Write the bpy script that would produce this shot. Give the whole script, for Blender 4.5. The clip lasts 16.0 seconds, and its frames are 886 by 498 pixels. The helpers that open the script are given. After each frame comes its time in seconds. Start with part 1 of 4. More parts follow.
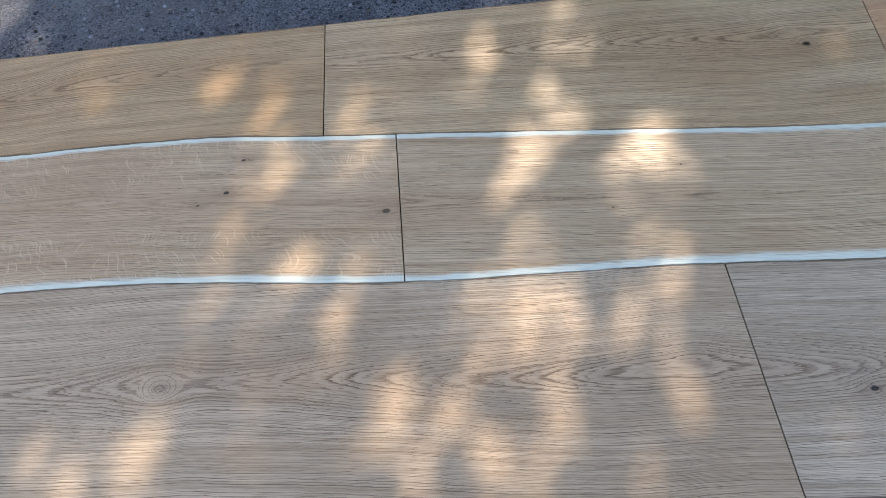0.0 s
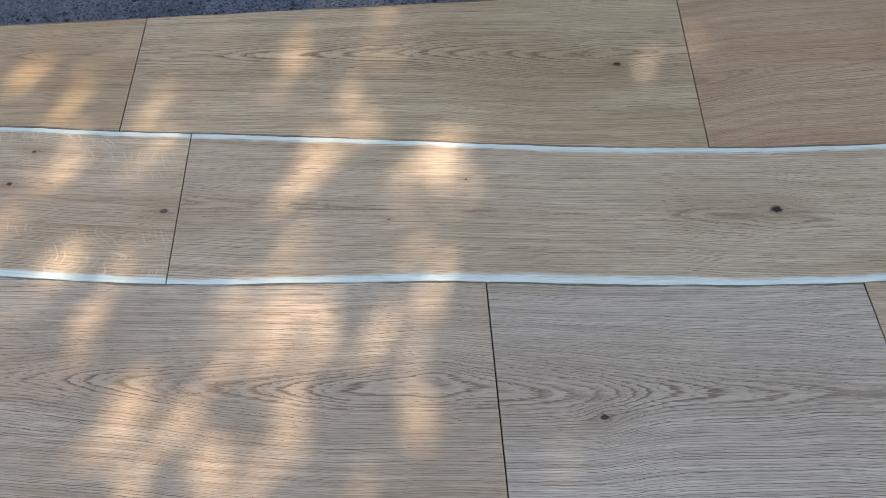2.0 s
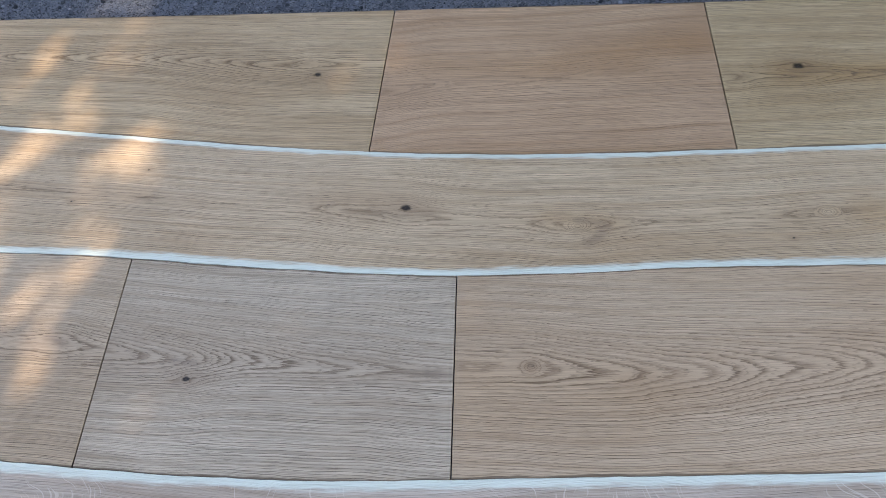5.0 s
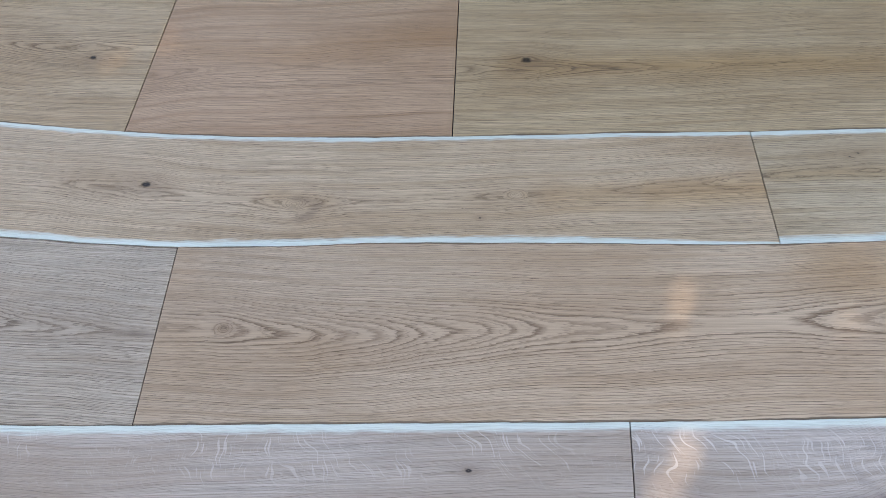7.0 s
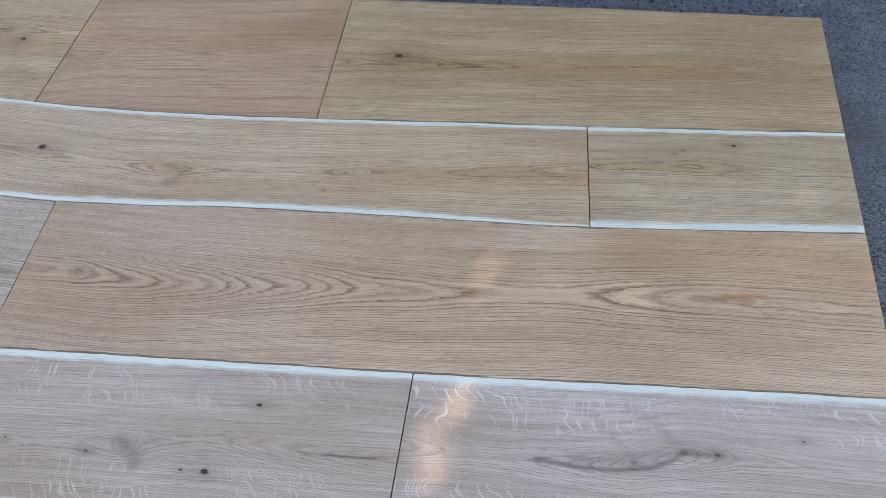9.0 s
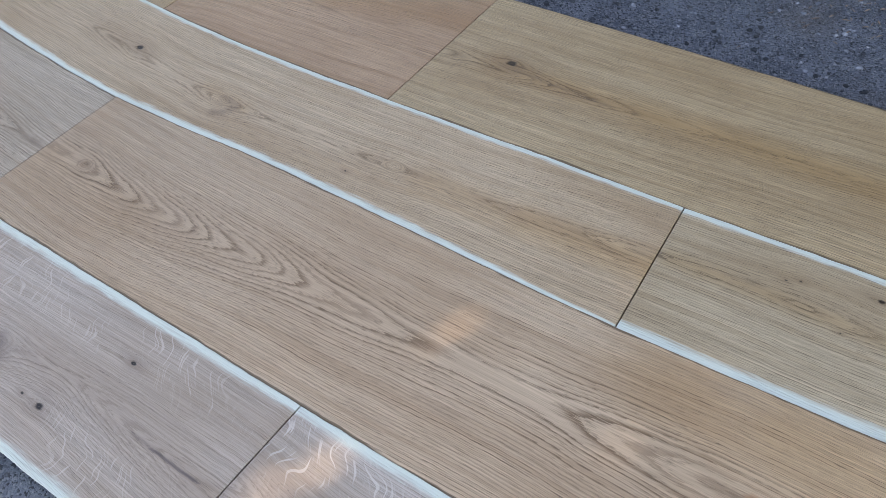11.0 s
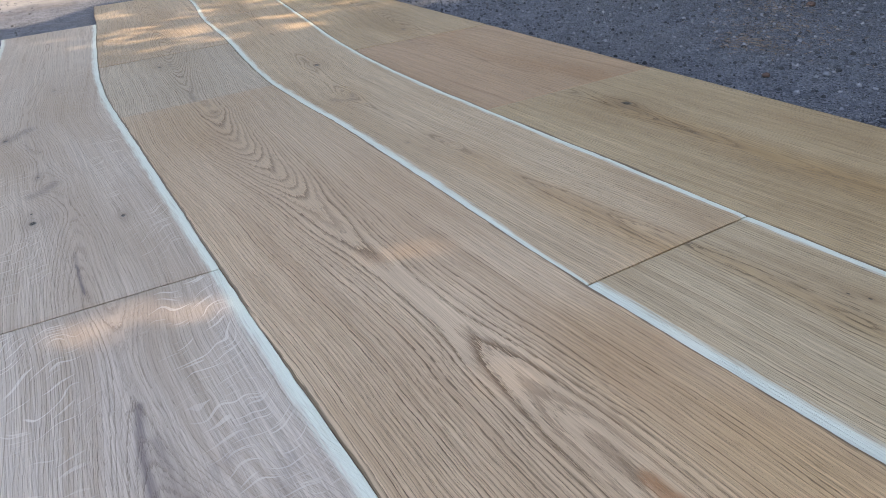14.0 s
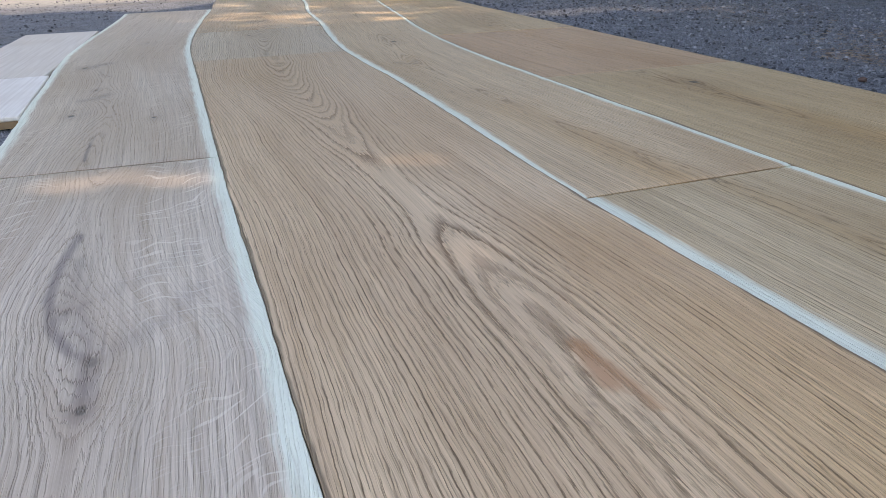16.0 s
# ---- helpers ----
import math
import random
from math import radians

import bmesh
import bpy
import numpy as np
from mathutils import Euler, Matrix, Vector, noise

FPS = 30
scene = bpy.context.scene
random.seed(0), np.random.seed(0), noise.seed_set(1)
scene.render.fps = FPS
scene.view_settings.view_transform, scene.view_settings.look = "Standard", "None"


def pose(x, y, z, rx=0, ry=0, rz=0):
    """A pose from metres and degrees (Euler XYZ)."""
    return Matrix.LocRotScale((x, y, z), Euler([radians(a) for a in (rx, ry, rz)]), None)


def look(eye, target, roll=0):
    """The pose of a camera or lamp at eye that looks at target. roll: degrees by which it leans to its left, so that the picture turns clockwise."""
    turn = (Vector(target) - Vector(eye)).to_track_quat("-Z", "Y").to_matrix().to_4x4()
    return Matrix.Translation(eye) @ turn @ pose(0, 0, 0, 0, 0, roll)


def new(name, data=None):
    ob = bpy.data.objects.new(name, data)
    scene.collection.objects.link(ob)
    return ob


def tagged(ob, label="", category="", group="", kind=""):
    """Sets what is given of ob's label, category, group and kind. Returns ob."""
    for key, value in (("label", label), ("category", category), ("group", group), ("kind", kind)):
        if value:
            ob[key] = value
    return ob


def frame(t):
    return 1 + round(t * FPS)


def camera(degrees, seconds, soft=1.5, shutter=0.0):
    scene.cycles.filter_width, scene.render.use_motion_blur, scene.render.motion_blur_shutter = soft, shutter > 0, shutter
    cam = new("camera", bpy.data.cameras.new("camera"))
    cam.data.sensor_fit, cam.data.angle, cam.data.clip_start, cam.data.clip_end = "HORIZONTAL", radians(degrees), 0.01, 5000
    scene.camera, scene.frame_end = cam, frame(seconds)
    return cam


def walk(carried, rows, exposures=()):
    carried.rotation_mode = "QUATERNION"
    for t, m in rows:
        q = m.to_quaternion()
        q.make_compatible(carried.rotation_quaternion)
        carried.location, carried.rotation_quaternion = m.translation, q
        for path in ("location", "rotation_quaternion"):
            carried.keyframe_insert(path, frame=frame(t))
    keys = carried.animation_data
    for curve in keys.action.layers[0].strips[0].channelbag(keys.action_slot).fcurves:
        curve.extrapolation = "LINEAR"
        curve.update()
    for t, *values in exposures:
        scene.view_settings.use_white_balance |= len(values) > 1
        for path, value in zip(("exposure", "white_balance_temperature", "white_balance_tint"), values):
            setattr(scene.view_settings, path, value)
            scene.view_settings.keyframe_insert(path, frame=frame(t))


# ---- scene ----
cam = camera(63.7, 16.0, soft=0.65)
PATH = [
    (0, (0.173, -0.845, 0.75), (0.119, 0.157, -0.98), -8.3),
    (0.5, (0.225, -0.839, 0.745), (0.15, 0.18, -0.975), -9.5),
    (1, (0.27, -0.813, 0.749), (0.213, 0.189, -0.981), -10.0),
    (1.5, (0.337, -0.805, 0.745), (0.335, 0.164, -1.005), -6.9),
    (2, (0.442, -0.84, 0.732), (0.407, 0.155, -1.002), -4.4),
    (2.5, (0.533, -0.88, 0.721), (0.463, 0.147, -0.993), -5.0),
    (3, (0.593, -0.897, 0.721), (0.483, 0.145, -0.983), -7.7),
    (3.5, (0.671, -0.887, 0.722), (0.529, 0.168, -0.971), -9.5),
    (3.7, (0.707, -0.879, 0.722), (0.557, 0.183, -0.965), -9.4),
    (5.8, (1.1, -0.941, 0.783), (0.961, 0.101, -0.918), -5.5),
    (6, (1.136, -0.936, 0.781), (1.015, 0.111, -0.919), -5.0),
    (6.5, (1.257, -0.927, 0.787), (1.124, 0.106, -0.92), -5.3),
    (7, (1.322, -0.949, 0.832), (1.198, 0.029, -0.908), -4.9),
    (7.5, (1.404, -1.004, 0.856), (1.263, -0.061, -0.902), -5.2),
    (8, (1.477, -1.056, 0.867), (1.323, -0.078, -0.871), -6.4),
    (8.2, (1.502, -1.063, 0.869), (1.359, -0.074, -0.864), -6.8),
    (10.3, (1.812, -0.94, 0.71), (1.132, 0.1, -0.856), -9.2),
    (10.5, (1.82, -0.919, 0.681), (1.081, 0.101, -0.872), -9.9),
    (11, (1.852, -0.855, 0.623), (0.976, 0.09, -0.907), -8.7),
    (11.5, (1.879, -0.788, 0.565), (0.867, 0.036, -0.951), -8.5),
    (12, (1.929, -0.74, 0.493), (0.662, -0.14, -0.934), -8.7),
    (12.5, (2.008, -0.706, 0.449), (0.578, -0.151, -0.835), -8.0),
    (13, (2.048, -0.709, 0.381), (0.522, -0.064, -0.738), -10.5),
    (13.5, (2.069, -0.744, 0.336), (0.514, -0.009, -0.685), -7.9),
    (14, (2.093, -0.763, 0.304), (0.5, -0.019, -0.649), -5.8),
    (14.5, (2.108, -0.756, 0.261), (0.475, 0.003, -0.609), -3.9),
    (15, (2.123, -0.733, 0.229), (0.448, -0.008, -0.587), -2.5),
    (15.5, (2.131, -0.711, 0.195), (0.417, -0.044, -0.59), -1.5),
    (16, (2.134, -0.694, 0.171), (0.378, -0.169, -0.629), -1.6),
]
walk(cam, [(t, look(eye, target, roll)) for t, eye, target, roll in PATH],
     exposures=[(0.0, 1.67, 7700, 14), (3.5, 1.78, 8200, 15), (7.0, 2.04, 8300, 17), (16.0, 1.93, 9100, 18)])

# ---- world, sun and exposure ----
SUN_AZ, SUN_EL = radians(18), radians(45)          # azimuth from +y towards +x
TO_SUN = Vector((math.sin(SUN_AZ) * math.cos(SUN_EL), math.cos(SUN_AZ) * math.cos(SUN_EL), math.sin(SUN_EL)))
world = bpy.data.worlds.new("world")
scene.world = world
world.use_nodes = True
wn = world.node_tree.nodes
sky = wn.new("ShaderNodeTexSky")
sky.sky_type = 'NISHITA'
sky.sun_disc = False
sky.sun_elevation, sky.sun_rotation = SUN_EL, SUN_AZ
sky.air_density, sky.dust_density = 1.0, 1.0
wn["Background"].inputs["Strength"].default_value = 0.15
world.node_tree.links.new(sky.outputs[0], wn["Background"].inputs["Color"])
sun = new("sun", bpy.data.lights.new("sun", 'SUN'))
sun.data.energy, sun.data.angle, sun.data.color = 1.7, radians(0.53), (1.0, 0.93, 0.84)
sun.matrix_world = look(TO_SUN * 20, (0, 0, 0))

# ---- plan: seam lines every 0.15 m from x = -0.6 ----
X0, DX = -0.6, 0.15
SEAMS = {
    "far": (0.0,) * 9 + (0.001, 0.002, 0.003, 0.003, 0.004, 0.004, 0.004, 0.003, 0.002, 0.0, 0.0),
    "b1": (-0.193, -0.194, -0.194, -0.199, -0.216, -0.230, -0.246, -0.262, -0.278, -0.289, -0.296, -0.297, -0.293, -0.288, -0.281, -0.276, -0.269, -0.262, -0.254, -0.246),
    "b2": (-0.411, -0.411, -0.414, -0.424, -0.441, -0.453, -0.458, -0.464, -0.475, -0.484, -0.488, -0.482, -0.473, -0.469, -0.466, -0.463, -0.455, -0.445, -0.434, -0.423),
    "b3": (-0.668, -0.678, -0.687, -0.692, -0.702, -0.714, -0.723, -0.732, -0.739, -0.740, -0.734, -0.727, -0.720, -0.713, -0.706, -0.698, -0.689, -0.681, -0.674, -0.667),
    "b4": (-0.930, -0.930, -0.928, -0.926, -0.924, -0.928, -0.933, -0.940, -0.944, -0.945, -0.937, -0.926, -0.917, -0.906, -0.898, -0.894, -0.887, -0.879, -0.872, -0.866),
}
THICK = 0.018
GROUND = -0.020


def seam(name, x):
    """The y of a seam line at x, on a smooth spline."""
    ys = SEAMS[name]
    f = min(max((x - X0) / DX, 0.0), len(ys) - 1.001)
    i, u = int(f), f - int(f)
    a, b, c, d = (ys[min(max(i + k, 0), len(ys) - 1)] for k in (-1, 0, 1, 2))
    y = 0.5 * (2 * b + (c - a) * u + (2 * a - 5 * b + 4 * c - d) * u * u + (3 * b - a - 3 * c + d) * u ** 3)
    if name != "far":
        y += 0.0011 * noise.noise((x * 16, 3.1 * len(name) + ord(name[1]), 0)) + 0.0006 * noise.noise((x * 60, ord(name[1]), 2))
    return y


# ---- materials ----
class Nodes:
    """Short hands for wiring a node material."""

    def __init__(self, name):
        self.mat = bpy.data.materials.new(name)
        self.mat.use_nodes = True
        self.t = self.mat.node_tree
        self.bsdf = self.t.nodes["Principled BSDF"]

    def put(self, socket, v):
        if isinstance(v, bpy.types.NodeSocket):
            self.t.links.new(v, socket)
        elif v is not None:
            socket.default_value = v

    def math(self, op, a, b=None, c=None, clamp=False):
        n = self.t.nodes.new("ShaderNodeMath")
        n.operation, n.use_clamp = op, clamp
        for s, v in zip(n.inputs, (a, b, c)):
            self.put(s, v)
        return n.outputs[0]

    def vec(self, op, a, b=None):
        n = self.t.nodes.new("ShaderNodeVectorMath")
        n.operation = op
        self.put(n.inputs[0], a)
        self.put(n.inputs[1], b)
        return n.outputs[1] if op in ("LENGTH", "DOT_PRODUCT", "DISTANCE") else n.outputs[0]

    def split(self, v):
        n = self.t.nodes.new("ShaderNodeSeparateXYZ")
        self.put(n.inputs[0], v)
        return n.outputs

    def join(self, x, y, z=0.0):
        n = self.t.nodes.new("ShaderNodeCombineXYZ")
        for s, v in zip(n.inputs, (x, y, z)):
            self.put(s, v)
        return n.outputs[0]

    def noise(self, v, scale=1.0, detail=2.0, rough=0.5, distortion=0.0, colour=False):
        n = self.t.nodes.new("ShaderNodeTexNoise")
        self.put(n.inputs["Vector"], v)
        n.inputs["Scale"].default_value, n.inputs["Detail"].default_value = scale, detail
        n.inputs["Roughness"].default_value, n.inputs["Distortion"].default_value = rough, distortion
        return n.outputs["Color" if colour else "Fac"]

    def voronoi(self, v, scale, feature='F1', rand=1.0, out="Distance"):
        n = self.t.nodes.new("ShaderNodeTexVoronoi")
        n.feature = feature
        self.put(n.inputs["Vector"], v)
        n.inputs["Scale"].default_value, n.inputs["Randomness"].default_value = scale, rand
        return n.outputs[out]

    def ramp(self, v, a, b, lo=0.0, hi=1.0, smooth=True):
        n = self.t.nodes.new("ShaderNodeMapRange")
        n.interpolation_type = 'SMOOTHSTEP' if smooth else 'LINEAR'
        for s, x in zip(n.inputs, (v, a, b, lo, hi)):
            self.put(s, x)
        return n.outputs[0]

    def mix(self, f, a, b, kind='MIX'):
        n = self.t.nodes.new("ShaderNodeMix")
        n.data_type, n.blend_type = 'RGBA', kind
        self.put(n.inputs[0], f)
        for s, v in ((n.inputs[6], a), (n.inputs[7], b)):
            self.put(s, (*v, 1.0) if isinstance(v, tuple) and len(v) == 3 else v)
        return n.outputs[2]

    def bump(self, h, strength, distance):
        n = self.t.nodes.new("ShaderNodeBump")
        n.inputs["Strength"].default_value, n.inputs["Distance"].default_value = strength, distance
        self.put(n.inputs["Height"], h)
        self.t.links.new(n.outputs[0], self.bsdf.inputs["Normal"])

    def attribute(self, name, out):
        n = self.t.nodes.new("ShaderNodeAttribute")
        n.attribute_name = name
        return n.outputs[out]

    def position(self):
        return self.t.nodes.new("ShaderNodeNewGeometry").outputs["Position"]

    def finish(self, colour, rough, spec=0.5):
        self.put(self.bsdf.inputs["Base Color"], colour)
        self.put(self.bsdf.inputs["Roughness"], rough)
        self.put(self.bsdf.inputs["Specular IOR Level"], spec)
        return self.mat


def oak(name, seed, tint, knots=(), flecks=0.0, heart=1.0, lines=1.0, ends=(1.0, 1.0), span=(0.0, 1.0), warm=0.0):
    """Flat-sawn oak on the planks' own fields: "ring" counts growth rings, "grain" is along, across and how near the heart,
    "stain", "red" and "tan" are dark, rusty and warm marks. knots: x, y, radius, darkness. ends: tone at the two x of span."""
    n = Nodes(name)
    grain = n.attribute("grain", "Vector")
    pos = n.position()
    gx, gy, core_strip = n.split(grain)
    ring = n.attribute("ring", "Fac")
    shift = n.vec('ADD', n.join(gx, gy, 0.0), (seed * 7.31, seed * 3.17, seed * 1.7))

    def tex(sx, sy, detail=1.0, rough=0.5):
        return n.noise(n.vec('MULTIPLY', shift, (sx, sy, 1.0)), 1.0, detail, rough)

    teeth = tex(24.0, 900.0, 1.0)
    jag = tex(130.0, 300.0, 2.0, 0.6)
    drift = tex(7.0, 45.0, 2.0)
    r = n.math('ADD', ring, n.math('MULTIPLY', n.math('SUBTRACT', teeth, 0.5), n.math('ADD', 0.22, n.math('MULTIPLY', core_strip, 0.55))))
    r = n.math('ADD', r, n.math('MULTIPLY', n.math('SUBTRACT', jag, 0.5), 0.22))
    r = n.math('ADD', r, n.math('MULTIPLY', n.math('SUBTRACT', drift, 0.5), 0.9))
    r = n.math('ADD', r, n.math('MULTIPLY', n.noise(n.join(n.math('MULTIPLY', ring, 0.37), seed), 1.0, 1.0), 1.5))
    core = 0.0
    halo = 0.0
    for kx, ky, size, dark in knots:
        d = n.vec('SUBTRACT', pos, (kx, ky, 0.0))
        q = n.vec('LENGTH', n.vec('MULTIPLY', d, (1 / (size * 3.0), 1 / (size * 1.5), 0.0)))
        g = n.math('EXPONENT', n.math('MULTIPLY', n.math('MULTIPLY', q, q), -1.0))
        wob = n.math('ADD', n.vec('LENGTH', n.vec('MULTIPLY', d, (1 / (size * 0.62), 1 / (size * 0.40), 0.0))), n.math('MULTIPLY', jag, 0.9))
        core = n.math('MAXIMUM', core, n.math('MULTIPLY', n.ramp(wob, 1.7, 0.95, 0.0, dark), n.ramp(wob, 0.35, 0.75, 0.72, 1.0)))
        halo = n.math('MAXIMUM', halo, n.math('MULTIPLY', g, 0.42 * min(dark + 0.25, 1.0)))
    f = n.math('FRACT', r)
    which = n.t.nodes.new("ShaderNodeTexWhiteNoise")
    which.noise_dimensions = '1D'
    n.put(which.inputs["W"], n.math('ADD', n.math('FLOOR', r), seed * 13.0))
    strong = n.ramp(which.outputs["Value"], 0.0, 1.0, 0.30, 1.0, False)
    band = n.math('MULTIPLY', n.ramp(f, 0.0, 0.05), n.ramp(f, 0.10, 0.50, 1.0, 0.0))
    edge = n.math('MULTIPLY', n.ramp(f, 0.0, 0.05), n.ramp(f, 0.09, 0.22, 1.0, 0.0))
    f2 = n.math('FRACT', n.math('ADD', n.math('MULTIPLY', r, 1.9), 0.37))
    between = n.math('MULTIPLY', n.ramp(f2, 0.0, 0.08), n.ramp(f2, 0.14, 0.30, 1.0, 0.0))
    # pores: short dashes along the grain, dense in the early wood
    dash = n.ramp(tex(75.0, 650.0, 1.0), 0.36, 0.58)
    dash2 = n.ramp(tex(26.0, 430.0, 2.0, 0.6), 0.36, 0.60)
    fibre = tex(5.0, 620.0, 3.0, 0.75)
    hair = n.ramp(tex(16.0, 1500.0, 1.0, 0.6), 0.50, 0.72)
    side = n.math('SUBTRACT', 1.0, n.math('MULTIPLY', core_strip, 0.55))
    line = n.math('MULTIPLY', n.math('MULTIPLY', edge, strong), n.math('ADD', 0.55, n.math('ADD', n.math('MULTIPLY', dash, 0.40), n.math('MULTIPLY', dash2, 0.25))), clamp=True)
    fine = n.math('MULTIPLY', between, n.math('MULTIPLY', dash2, n.math('ADD', 0.35, n.math('MULTIPLY', dash, 0.5))))
    flame = n.math('MULTIPLY', n.math('MULTIPLY', band, core_strip), n.math('ADD', 0.35, n.math('MULTIPLY', strong, 0.65)))
    light = tuple(min(c * 1.52, 0.9) for c in tint)
    dim = (tint[0] * 0.95, tint[1] * 0.935, tint[2] * 0.92)
    dark = (tint[0] * 0.29, tint[1] * 0.24, tint[2] * 0.205)
    brown = (tint[0] * 0.46, tint[1] * 0.365, tint[2] * 0.30)
    col = n.mix(n.ramp(fibre, 0.28, 0.72), dim, light)
    patch = tex(3.0, 10.0, 3.0)
    col = n.mix(n.ramp(patch, 0.35, 0.72, 0.0, 0.62), col, (tint[0] * 0.89, tint[1] * 0.77, tint[2] * 0.65))
    streak = n.noise(n.join(n.math('MULTIPLY', gx, 1.6), n.math('MULTIPLY', ring, 0.30), seed + 9.0), 1.0, 2.0)
    col = n.mix(n.ramp(streak, 0.45, 0.72, 0.0, 0.45 + warm), col, (tint[0] * 0.80, tint[1] * 0.67, tint[2] * 0.55))
    col = n.mix(n.math('MULTIPLY', core_strip, 0.30), col, (tint[0] * 0.96, tint[1] * 0.88, tint[2] * 0.82))
    col = n.mix(n.math('MULTIPLY', flame, 0.85 * heart, clamp=True), col, brown)
    col = n.mix(n.math('MULTIPLY', n.math('MULTIPLY', line, side), 1.12 * lines, clamp=True), col, dark)
    col = n.mix(n.math('MULTIPLY', fine, 0.95 * lines, clamp=True), col, dark)
    col = n.mix(n.math('MULTIPLY', hair, 0.33 * lines), col, dark)
    warm_band = n.math('ADD', n.attribute("tan", "Fac"), n.math('MULTIPLY', n.math('SUBTRACT', n.math('ADD', n.math('MULTIPLY', patch, 0.5), n.math('MULTIPLY', fibre, 0.5)), 0.5), 0.6))
    col = n.mix(n.ramp(warm_band, 0.05, 1.05, 0.0, 0.9), col, n.mix(1.0, col, (0.93, 0.83, 0.68), 'MULTIPLY'))
    # brightness along x: wood tone, with uneven light put into it
    tone = n.ramp(gx, span[0], span[1], ends[0], ends[1])
    col = n.mix(1.0, col, n.join(tone, tone, tone), 'MULTIPLY')
    if flecks:
        skew = n.join(n.math('ADD', gx, n.math('MULTIPLY', gy, 0.45)), gy, 0.0)
        bent = n.vec('ADD', n.vec('ADD', skew, (seed * 1.3, 0.0, 0.0)), n.vec('MULTIPLY', n.vec('SUBTRACT', n.noise(n.vec('MULTIPLY', shift, (11.0, 15.0, 1.0)), 1.0, 2.0, colour=True), (0.5, 0.5, 0.5)), (0.10, 0.012, 0.0)))
        stroke = n.ramp(n.noise(n.vec('MULTIPLY', bent, (400.0, 34.0, 1.0)), 1.0, 0.0), 0.63, 0.72)
        hatch = n.ramp(n.noise(n.vec('MULTIPLY', bent, (620.0, 75.0, 1.0)), 1.0, 1.0), 0.56, 0.74, 0.0, 0.5)
        area = n.ramp(tex(7.0, 9.0), 0.36, 0.54)
        sides = n.ramp(n.math('ABSOLUTE', gy), 0.012, 0.06, 0.05, 1.0)
        marks = n.math('ADD', n.math('MULTIPLY', stroke, area), n.math('MULTIPLY', hatch, n.ramp(tex(5.0, 12.0), 0.42, 0.60)), clamp=True)
        col = n.mix(n.math('MULTIPLY', marks, n.math('MULTIPLY', sides, flecks * 0.68), clamp=True), col, (tint[0] * 1.5, tint[1] * 1.56, tint[2] * 1.6))
    wet = n.math('ADD', n.attribute("stain", "Fac"), n.math('MULTIPLY', n.math('SUBTRACT', n.math('ADD', n.math('MULTIPLY', jag, 0.4), n.math('MULTIPLY', teeth, 0.6)), 0.5), 0.55))
    col = n.mix(n.ramp(wet, 0.14, 1.05, 0.0, 0.85), col, (tint[0] * 0.27, tint[1] * 0.235, tint[2] * 0.28))
    rust = n.math('ADD', n.attribute("red", "Fac"), n.math('MULTIPLY', n.math('SUBTRACT', n.math('ADD', n.math('MULTIPLY', jag, 0.5), n.math('MULTIPLY', teeth, 0.5)), 0.5), 0.7))
    col = n.mix(n.ramp(rust, 0.25, 0.95, 0.0, 0.75), col, (0.40, 0.19, 0.085))
    if knots:
        col = n.mix(halo, col, (tint[0] * 0.52, tint[1] * 0.42, tint[2] * 0.36))
        col = n.mix(core, col, (0.020, 0.013, 0.010))
    # pale sapwood along the natural edge
    sap = n.attribute("sap", "Fac")
    sap_mask = n.ramp(n.math('ADD', sap, n.math('MULTIPLY', n.math('SUBTRACT', tex(30.0, 420.0, 3.0, 0.6), 0.5), 0.75)), 0.18, 0.70)
    sap_col = n.mix(n.ramp(tex(20.0, 700.0, 2.0), 0.45, 0.80, 0.0, 0.55), (0.70, 0.755, 0.665), (0.47, 0.48, 0.40))
    col = n.mix(sap_mask, col, sap_col)
    bark = n.ramp(n.math('ADD', n.math('MULTIPLY', sap, -1.0), n.math('MULTIPLY', n.math('SUBTRACT', tex(9.0, 60.0, 4.0, 0.65), 0.5), 2.6)), 0.45, 0.85, 0.0, 0.85)
    col = n.mix(bark, col, (0.13, 0.085, 0.05))
    height = n.math('SUBTRACT', n.math('MULTIPLY', fibre, 0.35), n.math('ADD', n.math('MULTIPLY', fine, 0.7), n.math('ADD', n.math('MULTIPLY', line, 0.9), n.math('MULTIPLY', core, 1.5) if knots else 0.0)))
    n.bump(height, 0.7, 0.0006)
    rough = n.math('ADD', 0.31, n.math('ADD', n.math('MULTIPLY', line, 0.18), n.math('MULTIPLY', fibre, 0.10)))
    return n.finish(col, rough, 0.45)


